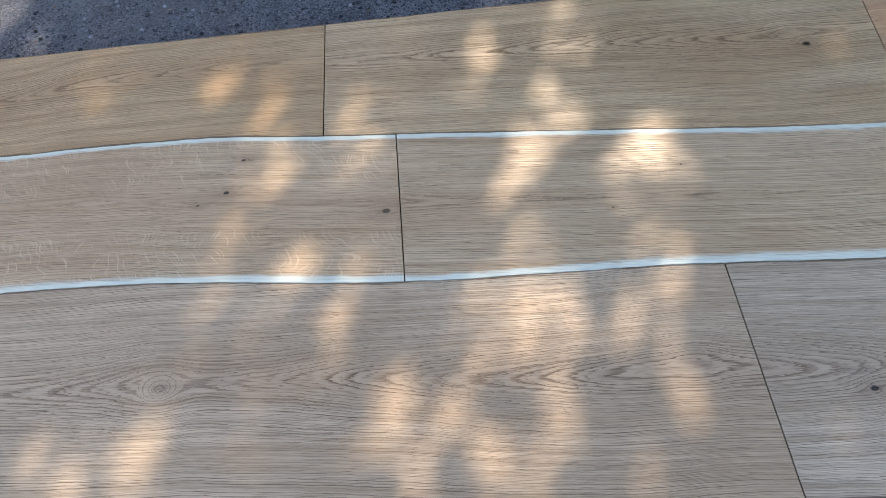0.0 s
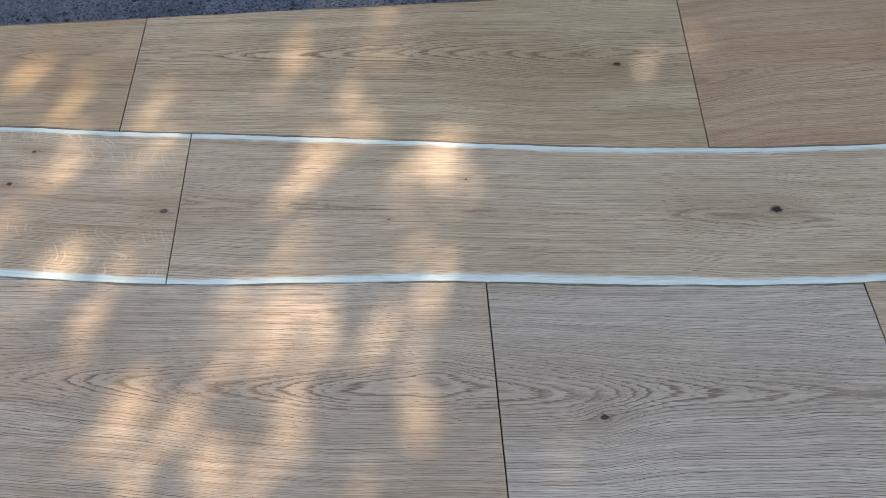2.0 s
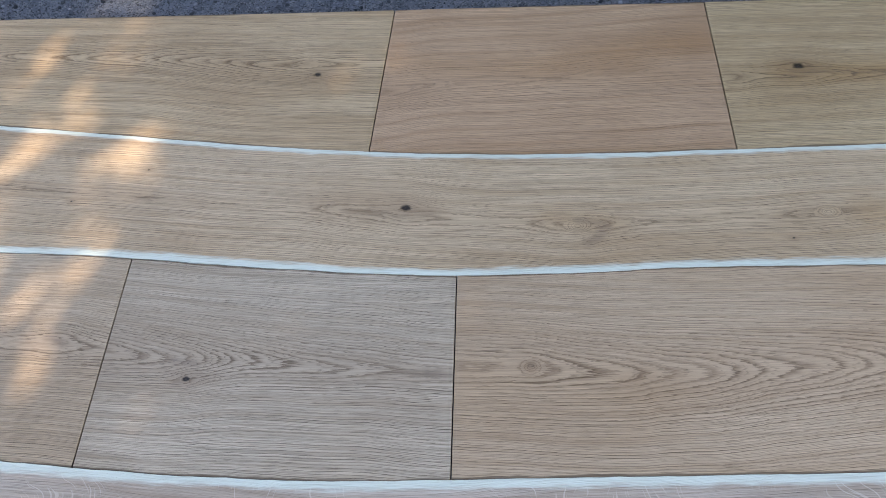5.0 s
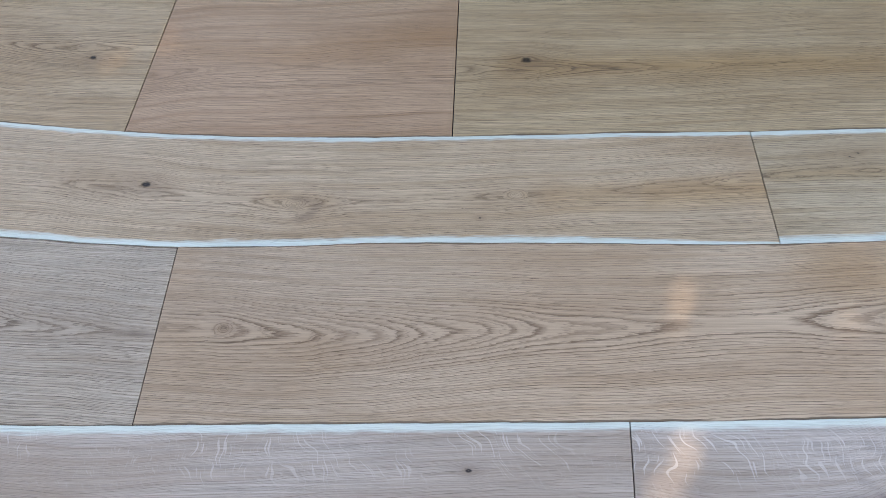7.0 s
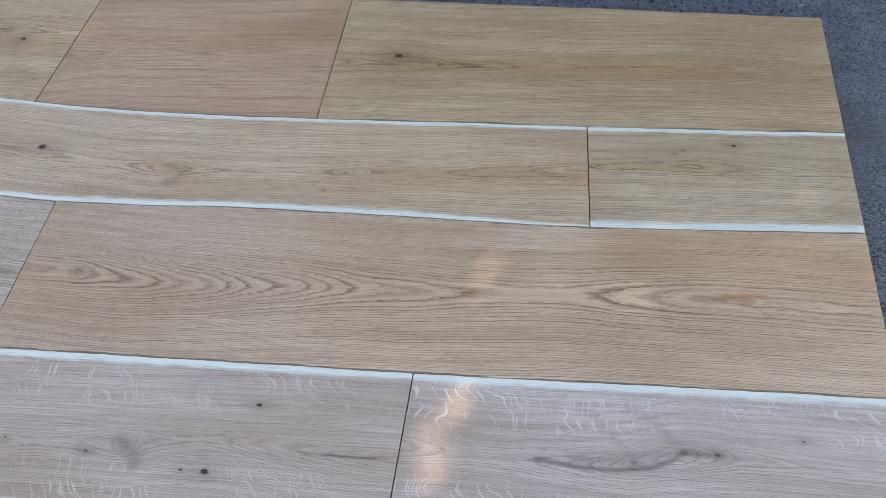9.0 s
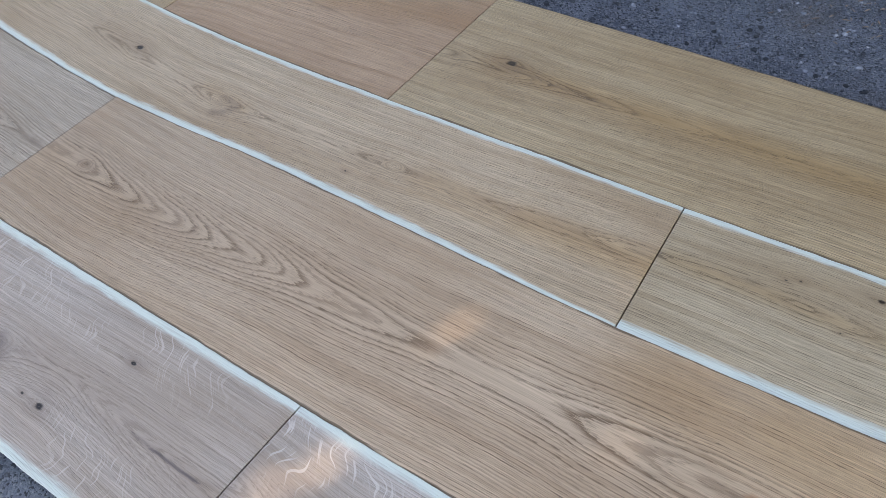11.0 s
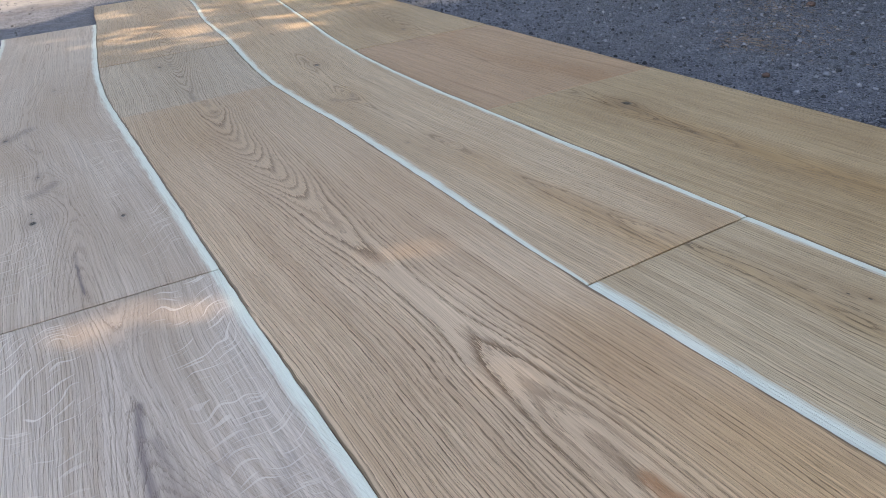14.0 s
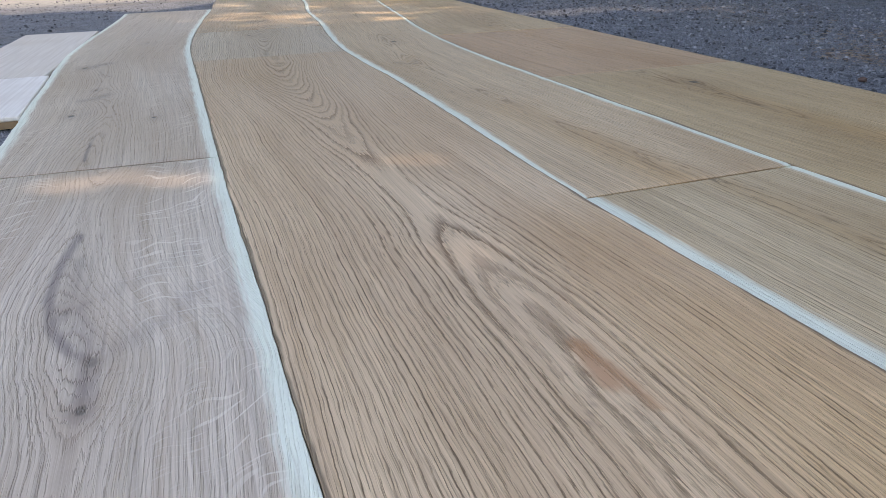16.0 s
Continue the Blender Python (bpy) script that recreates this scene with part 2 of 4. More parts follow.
def gravel_material():
    n = Nodes("gravel_ground")
    p = n.position()
    big = n.noise(p, 1.6, 3.0)
    mid = n.noise(p, 22.0, 5.0, 0.65)
    grit = n.voronoi(p, 900.0)
    chip = n.voronoi(p, 430.0, out="Color")
    chip_d = n.voronoi(p, 430.0)
    g = n.split(chip)[0]
    col = n.mix(n.ramp(mid, 0.3, 0.7), (0.145, 0.168, 0.212), (0.28, 0.31, 0.37))
    col = n.mix(n.ramp(g, 0.72, 0.98, 0.0, 0.8), col, (0.42, 0.435, 0.47))
    col = n.mix(n.ramp(g, 0.32, 0.05, 0.0, 0.9), col, (0.035, 0.039, 0.048))
    col = n.mix(n.ramp(n.noise(p, 3.1, 4.0), 0.56, 0.74, 0.0, 0.5), col, (0.20, 0.165, 0.14))
    col = n.mix(n.ramp(big, 0.4, 0.7, 0.0, 0.4), col, (0.24, 0.245, 0.255))
    # far ground towards -x: the glare of full sun is put into the colour
    sunlit_side = n.math('ADD', n.math('MULTIPLY', n.split(p)[0], -1.0), n.math('MULTIPLY', n.math('SUBTRACT', n.noise(p, 2.5, 4.0), 0.5), 0.7))
    col = n.mix(n.ramp(sunlit_side, 0.80, 1.25, 0.0, 0.85), col, n.mix(n.ramp(mid, 0.3, 0.7), (0.46, 0.45, 0.43), (0.62, 0.60, 0.57)))
    h = n.math('ADD', n.math('MULTIPLY', n.math('SUBTRACT', 1.0, chip_d), 0.8), n.math('SUBTRACT', n.noise(p, 160.0, 4.0, 0.7), n.math('MULTIPLY', grit, 0.5)))
    n.bump(h, 1.0, 0.007)
    return n.finish(col, 0.85, 0.4)


def speckled(name, tones, rough=0.8, scale=120.0, bump=0.0015):
    """A mottled material; alike pieces differ by island or object."""
    n = Nodes(name)
    p = n.position()
    geo = n.t.nodes.new("ShaderNodeNewGeometry")
    info = n.t.nodes.new("ShaderNodeObjectInfo")
    pick = n.math('FRACT', n.math('ADD', geo.outputs["Random Per Island"], info.outputs["Random"]))
    col = n.mix(pick, tones[0], tones[1])
    if len(tones) > 2:
        col = n.mix(n.ramp(pick, 0.80, 0.92), col, tones[2])
    m = n.noise(p, scale, 3.0)
    col = n.mix(n.ramp(m, 0.3, 0.75, 0.0, 0.45), col, n.mix(0.5, col, (0.02, 0.018, 0.015)))
    n.bump(m, 0.5, bump)
    return n.finish(col, rough)


# ---- helpers for meshes ----
def mesh_object(name, verts, faces, material, parent=None, label="", smooth=False):
    me = bpy.data.meshes.new(name)
    me.from_pydata([tuple(v) for v in verts], [], faces)
    if smooth:
        me.polygons.foreach_set("use_smooth", [True] * len(me.polygons))
    me.materials.append(material)
    ob = new(name, me)
    if parent:
        ob.parent = parent
    if label:
        ob["label"] = label
    return ob


def part(name, bm, material, parent, label="", smooth=False):
    me = bpy.data.meshes.new(name)
    bm.to_mesh(me)
    bm.free()
    if smooth:
        me.polygons.foreach_set("use_smooth", [True] * len(me.polygons))
    me.materials.append(material)
    ob = new(name, me)
    ob.parent = parent
    if label:
        ob["label"] = label
    return ob


def wood_field(top, bottom, heart, depth, ring=0.0033, width=0.016, spread=0.05, knots=(), swirls=(), stains=(), reds=(), tans=(), seed=0):
    """The growth rings of a plank as a function of x and y. heart: x, y along the heart line; depth: x, rings cut away there
    (flames point to where it falls). knots push the lines aside; swirls close them into rings; stains, reds and tans: (points, width, strength)."""
    hx, hy = zip(*heart)
    dx, dd = zip(*depth)

    def near(x, y, marks):
        out = np.zeros_like(x)
        for points, wide, strength in marks:
            best = np.full_like(x, 9.0)
            for (ax, ay), (bx, by) in zip(points, points[1:]):
                ux, uy = bx - ax, by - ay
                k = np.clip(((x - ax) * ux + (y - ay) * uy) / (ux * ux + uy * uy), 0, 1)
                best = np.minimum(best, np.hypot((x - ax - k * ux) * 0.75, y - ay - k * uy))
            out = np.maximum(out, strength * np.exp(-(best / wide) ** 2))
        return out

    def smooth(q, xs, vs):
        return sum(np.interp(q + o, xs, vs) for o in (-0.03, -0.018, -0.006, 0.006, 0.018, 0.03)) / 6

    def field(x, y):
        x, y = np.array(x), np.array(y)
        src = y.copy()
        for kx, ky, size, _ in knots:
            ox, oy = x - kx, y - ky
            src -= np.tanh(oy / (0.5 * size)) * size * 0.8 * np.exp(-(ox / (2.2 * size)) ** 2) * np.exp(-np.abs(oy) / (2.0 * size))
        mid = np.array([(seam(top, q) + seam(bottom, q)) / 2 for q in x])
        line = mid + smooth(x, hx, [v - (seam(top, q) + seam(bottom, q)) / 2 for q, v in zip(hx, hy)])
        away = src - line
        wave = np.array([noise.noise((q * 6, v * 20, seed)) for q, v in zip(x, y)])
        away = away + 0.0035 * wave
        cut = smooth(x, dx, dd) + np.array([0.45 * noise.noise((q * 14, seed, 5)) for q in x])
        r = (np.sqrt(away ** 2 + width ** 2) - width) / ring - cut * np.exp(-(away / 0.13) ** 2) + 60
        for kx, ky, size, _ in swirls:
            d = np.hypot((x - kx) * 0.75, y - ky) / size
            r = r + (d * 3.5 - 3.5) * np.clip(1.0 - d, 0, 1) ** 0.5 * 1.2
        steep = np.abs(smooth(x + 0.012, dx, dd) - smooth(x - 0.012, dx, dd)) / 0.024
        return r, np.exp(-(away / spread) ** 2) * np.clip(0.3 + steep / 22, 0, 1), near(x, y, stains), near(x, y, reds), near(x, y, tans)

    return field


def strip(name, columns, material, parent, field):
    """A lengthwise solid from columns of cross sections: rows of (x, y, z, grain y, sap)."""
    k = len(columns[0])
    o = parent.location
    flat = [c for col in columns for c in col]
    faces = []
    for i in range(len(columns) - 1):
        for j in range(k):
            a, b = i * k + j, i * k + (j + 1) % k
            faces.append((a, a + k, b + k, b))
    faces.append(tuple(range(k)))
    faces.append(tuple((len(columns) - 1) * k + j for j in reversed(range(k))))
    ob = mesh_object(name, [c[:3] for c in flat], faces, material, parent)
    ring, heart, stain, red, tan = field([c[0] + o.x for c in flat], [c[1] + o.y for c in flat])
    grain = np.c_[[c[0] + o.x for c in flat], [c[3] for c in flat], heart]
    ob.data.attributes.new("grain", 'FLOAT_VECTOR', 'POINT').data.foreach_set("vector", grain.ravel())
    for key, values in (("ring", ring), ("stain", stain), ("red", red), ("tan", tan), ("sap", [c[4] for c in flat])):
        ob.data.attributes.new(key, 'FLOAT', 'POINT').data.foreach_set("value", values)
    return ob


def plank(top, bottom, x_left, x_right, material, field, label, sap_top=False, sap_bottom=False, lean=(0.0, 0.0), lift=0.0, seed=0, fade=None, wide=0.015):
    """A curved plank between two seam lines. lean: how far each end's upper corner stands to the right of its lower one.
    fade: x over which the lower sapwood thins out to a quarter. wide: the lower sapwood's width."""
    gap, bev, end = 0.00022, 0.00035, 0.00042
    steps = max(8, int((x_right - x_left) / 0.005))
    holder = tagged(new("oak_plank"), label, "floor plank", "curved oak planks")
    holder.location = ((x_left + x_right) / 2, (seam(top, (x_left + x_right) / 2) + seam(bottom, (x_left + x_right) / 2)) / 2, -THICK)
    shift = -holder.location
    rows = {"body": [], "upper": [], "lower": []}
    for i in range(steps + 1):
        u = i / steps
        inset = end + (bev if i in (0, steps) else 0.0)
        xb = x_left + inset + (x_right - x_left - 2 * inset) * u
        lean_here = lean[0] * (1 - u) + lean[1] * u
        ends = 0.0006 if i in (0, steps) else 0.0
        yt, yb = seam(top, xb) - gap, seam(bottom, xb) + gap
        mid = (yt + yb) / 2
        # width of the pale edge and of its fading zone
        wt = (0.0125 if top == 'b1' else 0.016) + 0.003 * noise.noise((xb * 5, seed + 0.3, 1)) + 0.0016 * noise.noise((xb * 40, seed, 1))
        wb = wide + 0.004 * noise.noise((xb * 4, seed + 5.3, 1)) + 0.0016 * noise.noise((xb * 40, seed, 7))
        if fade:
            wb *= 1.0 - 0.75 * min(max((xb - fade[0]) / (fade[1] - fade[0]), 0.0), 1.0)
        yi_t, yi_b = (yt - wt if sap_top else None), (yb + wb if sap_bottom else None)

        def row(y, z, sap):
            x = xb + lean_here * (y - mid) / (yt - yb)
            return (x + shift[0], y + shift[1], z + lift + shift[2], y - mid, sap)

        zt = -ends
        hi = [row(yi_t, zt, 0.0), row(yi_t, -THICK, 0.0)] if sap_top else [row(yt - 0.004, zt, 0.0), row(yt - bev, zt, -1.0), row(yt, zt - bev, -1.0), row(yt, -THICK, -1.0)]
        lo = [row(yi_b, -THICK, 0.0), row(yi_b, zt, 0.0)] if sap_bottom else [row(yb, -THICK, -1.0), row(yb, zt - bev, -1.0), row(yb + bev, zt, -1.0), row(yb + 0.004, zt, 0.0)]
        y0, y1 = (yi_b if sap_bottom else yb + 0.004), (yi_t if sap_top else yt - 0.004)
        rows["body"].append(hi + lo + [row(y0 + (y1 - y0) * q / 60, zt, 0.0) for q in range(1, 60)])
        if sap_top:
            rows["upper"].append([row(yt - bev, zt, 1.0), row(yt, zt - bev, 1.0), row(yt, -THICK, 1.0), row(yi_t, -THICK, 0.0), row(yi_t, zt, 0.0)])
        if sap_bottom:
            rows["lower"].append([row(yi_b, zt, 0.0), row(yi_b, -THICK, 0.0), row(yb, -THICK, 1.0), row(yb, zt - bev, 1.0), row(yb + bev, zt, 1.0)])
    strip("board", rows["body"], material, holder, field)
    if sap_top:
        strip("sapwood_edge", rows["upper"], material, holder, field)["label"] = "pale sapwood edge of the plank"
    if sap_bottom:
        strip("sapwood_edge", rows["lower"], material, holder, field)["label"] = "pale sapwood edge of the plank"
    return holder


# ---- the curved oak planks ----
SAND, ROSE = (0.485, 0.365, 0.242), (0.485, 0.36, 0.245)
R = 2.077

plank("far", "b1", -0.56, 0.0, oak("oak_far_a", 1, (0.445, 0.310, 0.178), heart=1.0, lines=0.8),
      wood_field("far", "b1", ((-0.56, -0.09), (-0.455, -0.086), (-0.37, -0.07), (-0.15, -0.068), (0.0, -0.072)), ((-0.56, 0), (-0.45, 2), (-0.37, 4), (-0.15, 7), (0.0, 8)), seed=1),
      "honey-coloured oak plank with faint flame grain, on gravel", seed=1)

knots = ((0.675, -0.140, 0.010, 1.0), (0.655, -0.116, 0.008, 0.12))
plank("far", "b1", 0.0, 0.775, oak("oak_far_b", 2, (0.465, 0.34, 0.21), knots, heart=1.1),
      wood_field("far", "b1", ((0.0, -0.08), (0.14, -0.086), (0.27, -0.094), (0.43, -0.098), (0.57, -0.116), (0.64, -0.118), (0.775, -0.12)),
                 ((0.0, 0), (0.14, 1), (0.27, 3), (0.39, 5), (0.46, 7), (0.57, 9.5), (0.64, 11), (0.775, 10)), knots=knots, seed=2),
      "honey-coloured oak plank with flame grain and one dark knot", lean=(0.0, 0.012), seed=2)

plank("far", "b1", 0.775, 1.2655, oak("oak_far_c", 3, (0.45, 0.297, 0.187), heart=0.75, lines=0.7, warm=0.2),
      wood_field("far", "b1", ((0.775, -0.18), (0.85, -0.162), (1.0, -0.157), (1.23, -0.138)), ((0.775, 3), (0.83, 1.5), (1.0, 0), (1.27, 1.5)), tans=((((0.80, -0.12), (1.0, -0.13), (1.24, -0.09)), 0.035, 0.55),), seed=3),
      "smooth reddish oak plank with faint grain", lean=(0.012, -0.002), lift=-0.0004, seed=3)

knots = ((1.376, -0.138, 0.014, 0.95), (1.29, -0.160, 0.008, 0.1))
plank("far", "b1", 1.2655, R, oak("oak_far_d", 4, (0.465, 0.342, 0.205), knots, heart=0.85, warm=0.1),
      wood_field("far", "b1", ((1.27, -0.16), (1.39, -0.155), (1.5, -0.154), (1.62, -0.148), (1.72, -0.142), (1.85, -0.131), (2.0, -0.133)),
                 ((1.2655, 9), (1.39, 7.5), (1.46, 5.5), (1.52, 4.5), (1.617, 3.3), (1.72, 2.3), (1.84, 2.2), (1.951, 1), (2.08, 0)), knots=knots,
                 stains=((((1.39, -0.148), (1.47, -0.154), (1.54, -0.156)), 0.004, 0.6), (((1.365, -0.150), (1.39, -0.152)), 0.010, 0.5), (((1.28, -0.158), (1.31, -0.157)), 0.008, 0.35)), tans=((((1.36, -0.15), (1.60, -0.145), (1.9, -0.135)), 0.030, 0.7),), seed=4),
      "yellowish oak plank with straight grain and a knot near its end", lean=(-0.002, 0.0), seed=4)

knots = ((-0.127, -0.294, 0.007, 1.0), (-0.107, -0.243, 0.006, 0.9), (0.082, -0.347, 0.009, 0.8), (-0.163, -0.310, 0.004, 0.8))
plank("b1", "b2", -0.535, 0.1, oak("oak_second_a", 5, SAND, knots, flecks=0.7, heart=0.45, lines=0.85),
      wood_field("b1", "b2", ((-0.53, -0.28), (-0.3, -0.288), (-0.17, -0.305), (0.1, -0.335)), ((-0.53, 0), (-0.36, 0.3), (-0.3, 1.2), (-0.24, 0.5), (-0.18, 1.5), (-0.05, 1.5), (0.1, 2)), width=0.012, spread=0.035, knots=knots, seed=5),
      "oak plank with pale sapwood edges, ray flecks and small knots", True, True, lean=(0.0, -0.002), seed=5)

knots = ((0.828, -0.386, 0.012, 1.0), (0.363, -0.375, 0.003, 0.9), (0.459, -0.321, 0.003, 0.8), (1.311, -0.431, 0.003, 0.9), (1.064, -0.438, 0.006, 0.10))
plank("b1", "b2", 0.1, 1.702, oak("oak_second_b", 6, SAND, knots, heart=0.8, lines=0.9, ends=(0.97, 1.05), span=(0.3, 1.5)),
      wood_field("b1", "b2", ((0.1, -0.333), (0.3, -0.355), (0.5, -0.372), (0.71, -0.386), (0.8, -0.394), (1.05, -0.414), (1.2, -0.405), (1.36, -0.392), (1.5, -0.381), (1.7, -0.36)),
                 ((0.1, 2.5), (0.16, 1), (0.45, 0.5), (0.70, 0.4), (0.77, 1.8), (0.83, 2.4), (0.9, 1.2), (1.0, 1.8), (1.05, 3.2), (1.12, 0.6), (1.32, 0.3), (1.36, 1.2), (1.42, 0.3), (1.5, 0.6), (1.6, 1.8), (1.7, 2.6)),
                 width=0.012, spread=0.032, knots=knots, swirls=((1.36, -0.392, 0.013, 0), (1.05, -0.415, 0.014, 0)),
                 stains=((((1.05, -0.405), (1.085, -0.412), (1.075, -0.432), (1.062, -0.439)), 0.009, 0.5),),
                 tans=((((1.02, -0.40), (1.09, -0.41)), 0.022, 0.5), (((1.42, -0.395), (1.55, -0.385), (1.70, -0.375)), 0.034, 0.6), (((1.55, -0.385), (1.70, -0.375)), 0.030, 0.85)), seed=6),
      "long oak plank with pale sapwood edges and a black knot", True, True, lean=(-0.002, -0.010), seed=6, fade=(1.42, 1.70))

knots = ((1.914, -0.294, 0.006, 0.95), (1.84, -0.31, 0.003, 0.8), (1.81, -0.275, 0.003, 0.7), (1.827, -0.316, 0.003, 0.8), (1.892, -0.352, 0.002, 0.8))
plank("b1", "b2", 1.702, R, oak("oak_second_c", 7, (0.47, 0.37, 0.245), knots, heart=0.4, lines=0.9),
      wood_field("b1", "b2", ((1.7, -0.35), (1.83, -0.340), (1.93, -0.338), (2.08, -0.335)), ((1.7, 1.0), (1.80, 1.2), (1.83, 2), (1.89, 1.8), (1.93, 0.5), (2.08, 0)), width=0.012, spread=0.03, knots=knots, tans=((((1.72, -0.35), (1.95, -0.34)), 0.016, 0.6),), seed=7),
      "short oak plank with pale sapwood edges and pin knots", True, True, lean=(-0.010, 0.0), lift=-0.0003, seed=7, wide=0.020)

knots = ((-0.182, -0.555, 0.017, 0.0), (0.416, -0.584, 0.011, 0.12))
plank("b2", "b3", -0.50, 0.4795, oak("oak_third_a", 8, (0.45, 0.355, 0.255), knots, heart=0.95),
      wood_field("b2", "b3", ((-0.5, -0.54), (-0.335, -0.546), (-0.1, -0.555), (0.0, -0.561), (0.15, -0.576), (0.3, -0.588), (0.42, -0.588), (0.48, -0.595)),
                 ((-0.5, 0), (-0.34, 0.8), (-0.25, 3), (-0.2, 4.5), (-0.15, 3.2), (-0.06, 5), (0.15, 11), (0.33, 16), (0.40, 17), (0.48, 15)), knots=knots,
                 swirls=((-0.182, -0.555, 0.020, 0),), stains=((((-0.187, -0.555), (-0.177, -0.5555)), 0.005, 0.6), (((0.40, -0.578), (0.425, -0.588)), 0.007, 0.5)), seed=8),
      "wide oak plank with bold flame grain and a ringed knot", lean=(0.0, -0.008), seed=8)

knots = ((0.588, -0.629, 0.008, 1.0),)
plank("b2", "b3", 0.4795, 0.9005, oak("oak_third_b", 9, (0.425, 0.352, 0.268), knots, heart=1.1, lines=0.95),
      wood_field("b2", "b3", ((0.48, -0.595), (0.52, -0.600), (0.6, -0.606), (0.64, -0.603), (0.7, -0.606), (0.8, -0.61), (0.89, -0.62)),
                 ((0.48, 12), (0.52, 10.5), (0.56, 9.8), (0.595, 8.5), (0.625, 6), (0.67, 4.5), (0.745, 3), (0.852, 1.5), (0.9, 1)), knots=knots,
                 stains=((((0.565, -0.606), (0.594, -0.610)), 0.0055, 0.55), (((0.87, -0.616), (0.905, -0.62)), 0.007, 0.45), (((0.68, -0.628), (0.86, -0.628)), 0.005, 0.22)), seed=9),
      "short wide oak plank, greyish, with a knot and flame grain", lean=(-0.008, -0.003), lift=-0.0004, seed=9)

knots = ((0.988, -0.604, 0.009, 0.25),)
plank("b2", "b3", 0.9005, R, oak("oak_third_c", 10, ROSE, knots, heart=1.1, lines=0.74, ends=(0.92, 1.06), span=(0.95, 1.5)),
      wood_field("b2", "b3", ((0.9, -0.605), (0.98, -0.607), (1.09, -0.612), (1.2, -0.608), (1.34, -0.595), (1.5, -0.588), (1.65, -0.576), (1.75, -0.568), (1.86, -0.562), (2.08, -0.558)),
                 ((0.90, 14), (1.0, 13), (1.10, 11), (1.34, 4), (1.42, 2), (1.53, 1), (1.64, 0.0), (1.70, 0.1), (1.76, 1.4), (1.86, 2.8), (1.93, 3.0), (2.08, 3.0)), ring=0.0034, width=0.032, spread=0.072, knots=knots,
                 swirls=((0.988, -0.606, 0.012, 0),), stains=((((1.79, -0.566), (1.88, -0.563)), 0.011, 0.24), (((1.906, -0.560), (1.915, -0.566), (1.94, -0.580)), 0.0025, 0.6)),
                 reds=((((1.885, -0.556), (1.915, -0.558)), 0.0070, 1.0), (((1.90, -0.552), (1.935, -0.549)), 0.005, 0.8), (((1.84, -0.545), (1.96, -0.543)), 0.006, 0.40)),
                 # warm bands; at the right end they also stand in for weaker sky reflection
                 tans=((((1.78, -0.50), (1.9, -0.505), (2.08, -0.50)), 0.06, 0.75), (((1.9, -0.49), (2.08, -0.50)), 0.065, 0.95), (((0.92, -0.63), (1.10, -0.64)), 0.06, 0.5)), seed=10),
      "long wide oak plank with bold flame grain and a reddish stain", lean=(-0.003, 0.0), seed=10)

knots = ((1.307, -0.770, 0.006, 1.0), (1.263, -0.859, 0.009, 1.0), (1.233, -0.860, 0.004, 0.9), (1.153, -0.840, 0.012, 0.2), (1.106, -0.852, 0.005, 0.6), (0.900, -0.893, 0.009, 0.9), (0.62, -0.82, 0.012, 0.3), (0.995, -0.848, 0.003, 0.9))
plank("b3", "b4", -0.115, 1.492, oak("oak_near_a", 11, (0.42, 0.352, 0.29), knots, flecks=1.0, heart=0.35, lines=0.48),
      wood_field("b3", "b4", ((-0.1, -0.81), (0.5, -0.84), (0.88, -0.872), (1.0, -0.852), (1.15, -0.838), (1.25, -0.82), (1.49, -0.818)),
                 ((-0.1, 0), (0.5, 2), (0.85, 1), (0.9, 2.5), (1.05, 1), (1.12, 1.5), (1.16, 3), (1.22, 0.6), (1.27, 1), (1.31, 2.5), (1.36, 4), (1.49, 6)), ring=0.0030, width=0.012, spread=0.03, knots=knots,
                 swirls=((1.153, -0.838, 0.016, 0),),
                 stains=((((1.37, -0.822), (1.40, -0.8215)), 0.0025, 0.6), (((1.40, -0.8215), (1.465, -0.819)), 0.0018, 1.1), (((1.145, -0.833), (1.165, -0.846), (1.172, -0.86)), 0.012, 0.55),
                         (((0.86, -0.862), (0.885, -0.882), (0.90, -0.892)), 0.016, 0.62), (((1.2, -0.826), (1.255, -0.842)), 0.012, 0.3), (((0.55, -0.84), (0.86, -0.858), (1.05, -0.848), (1.22, -0.83)), 0.028, 0.24), (((0.92, -0.868), (0.98, -0.86)), 0.008, 0.4), (((1.09, -0.85), (1.115, -0.853)), 0.006, 0.5)), seed=11),
      "long pale oak plank with sapwood edges, ray flecks and knots", True, True, lean=(0.0, 0.002), seed=11)

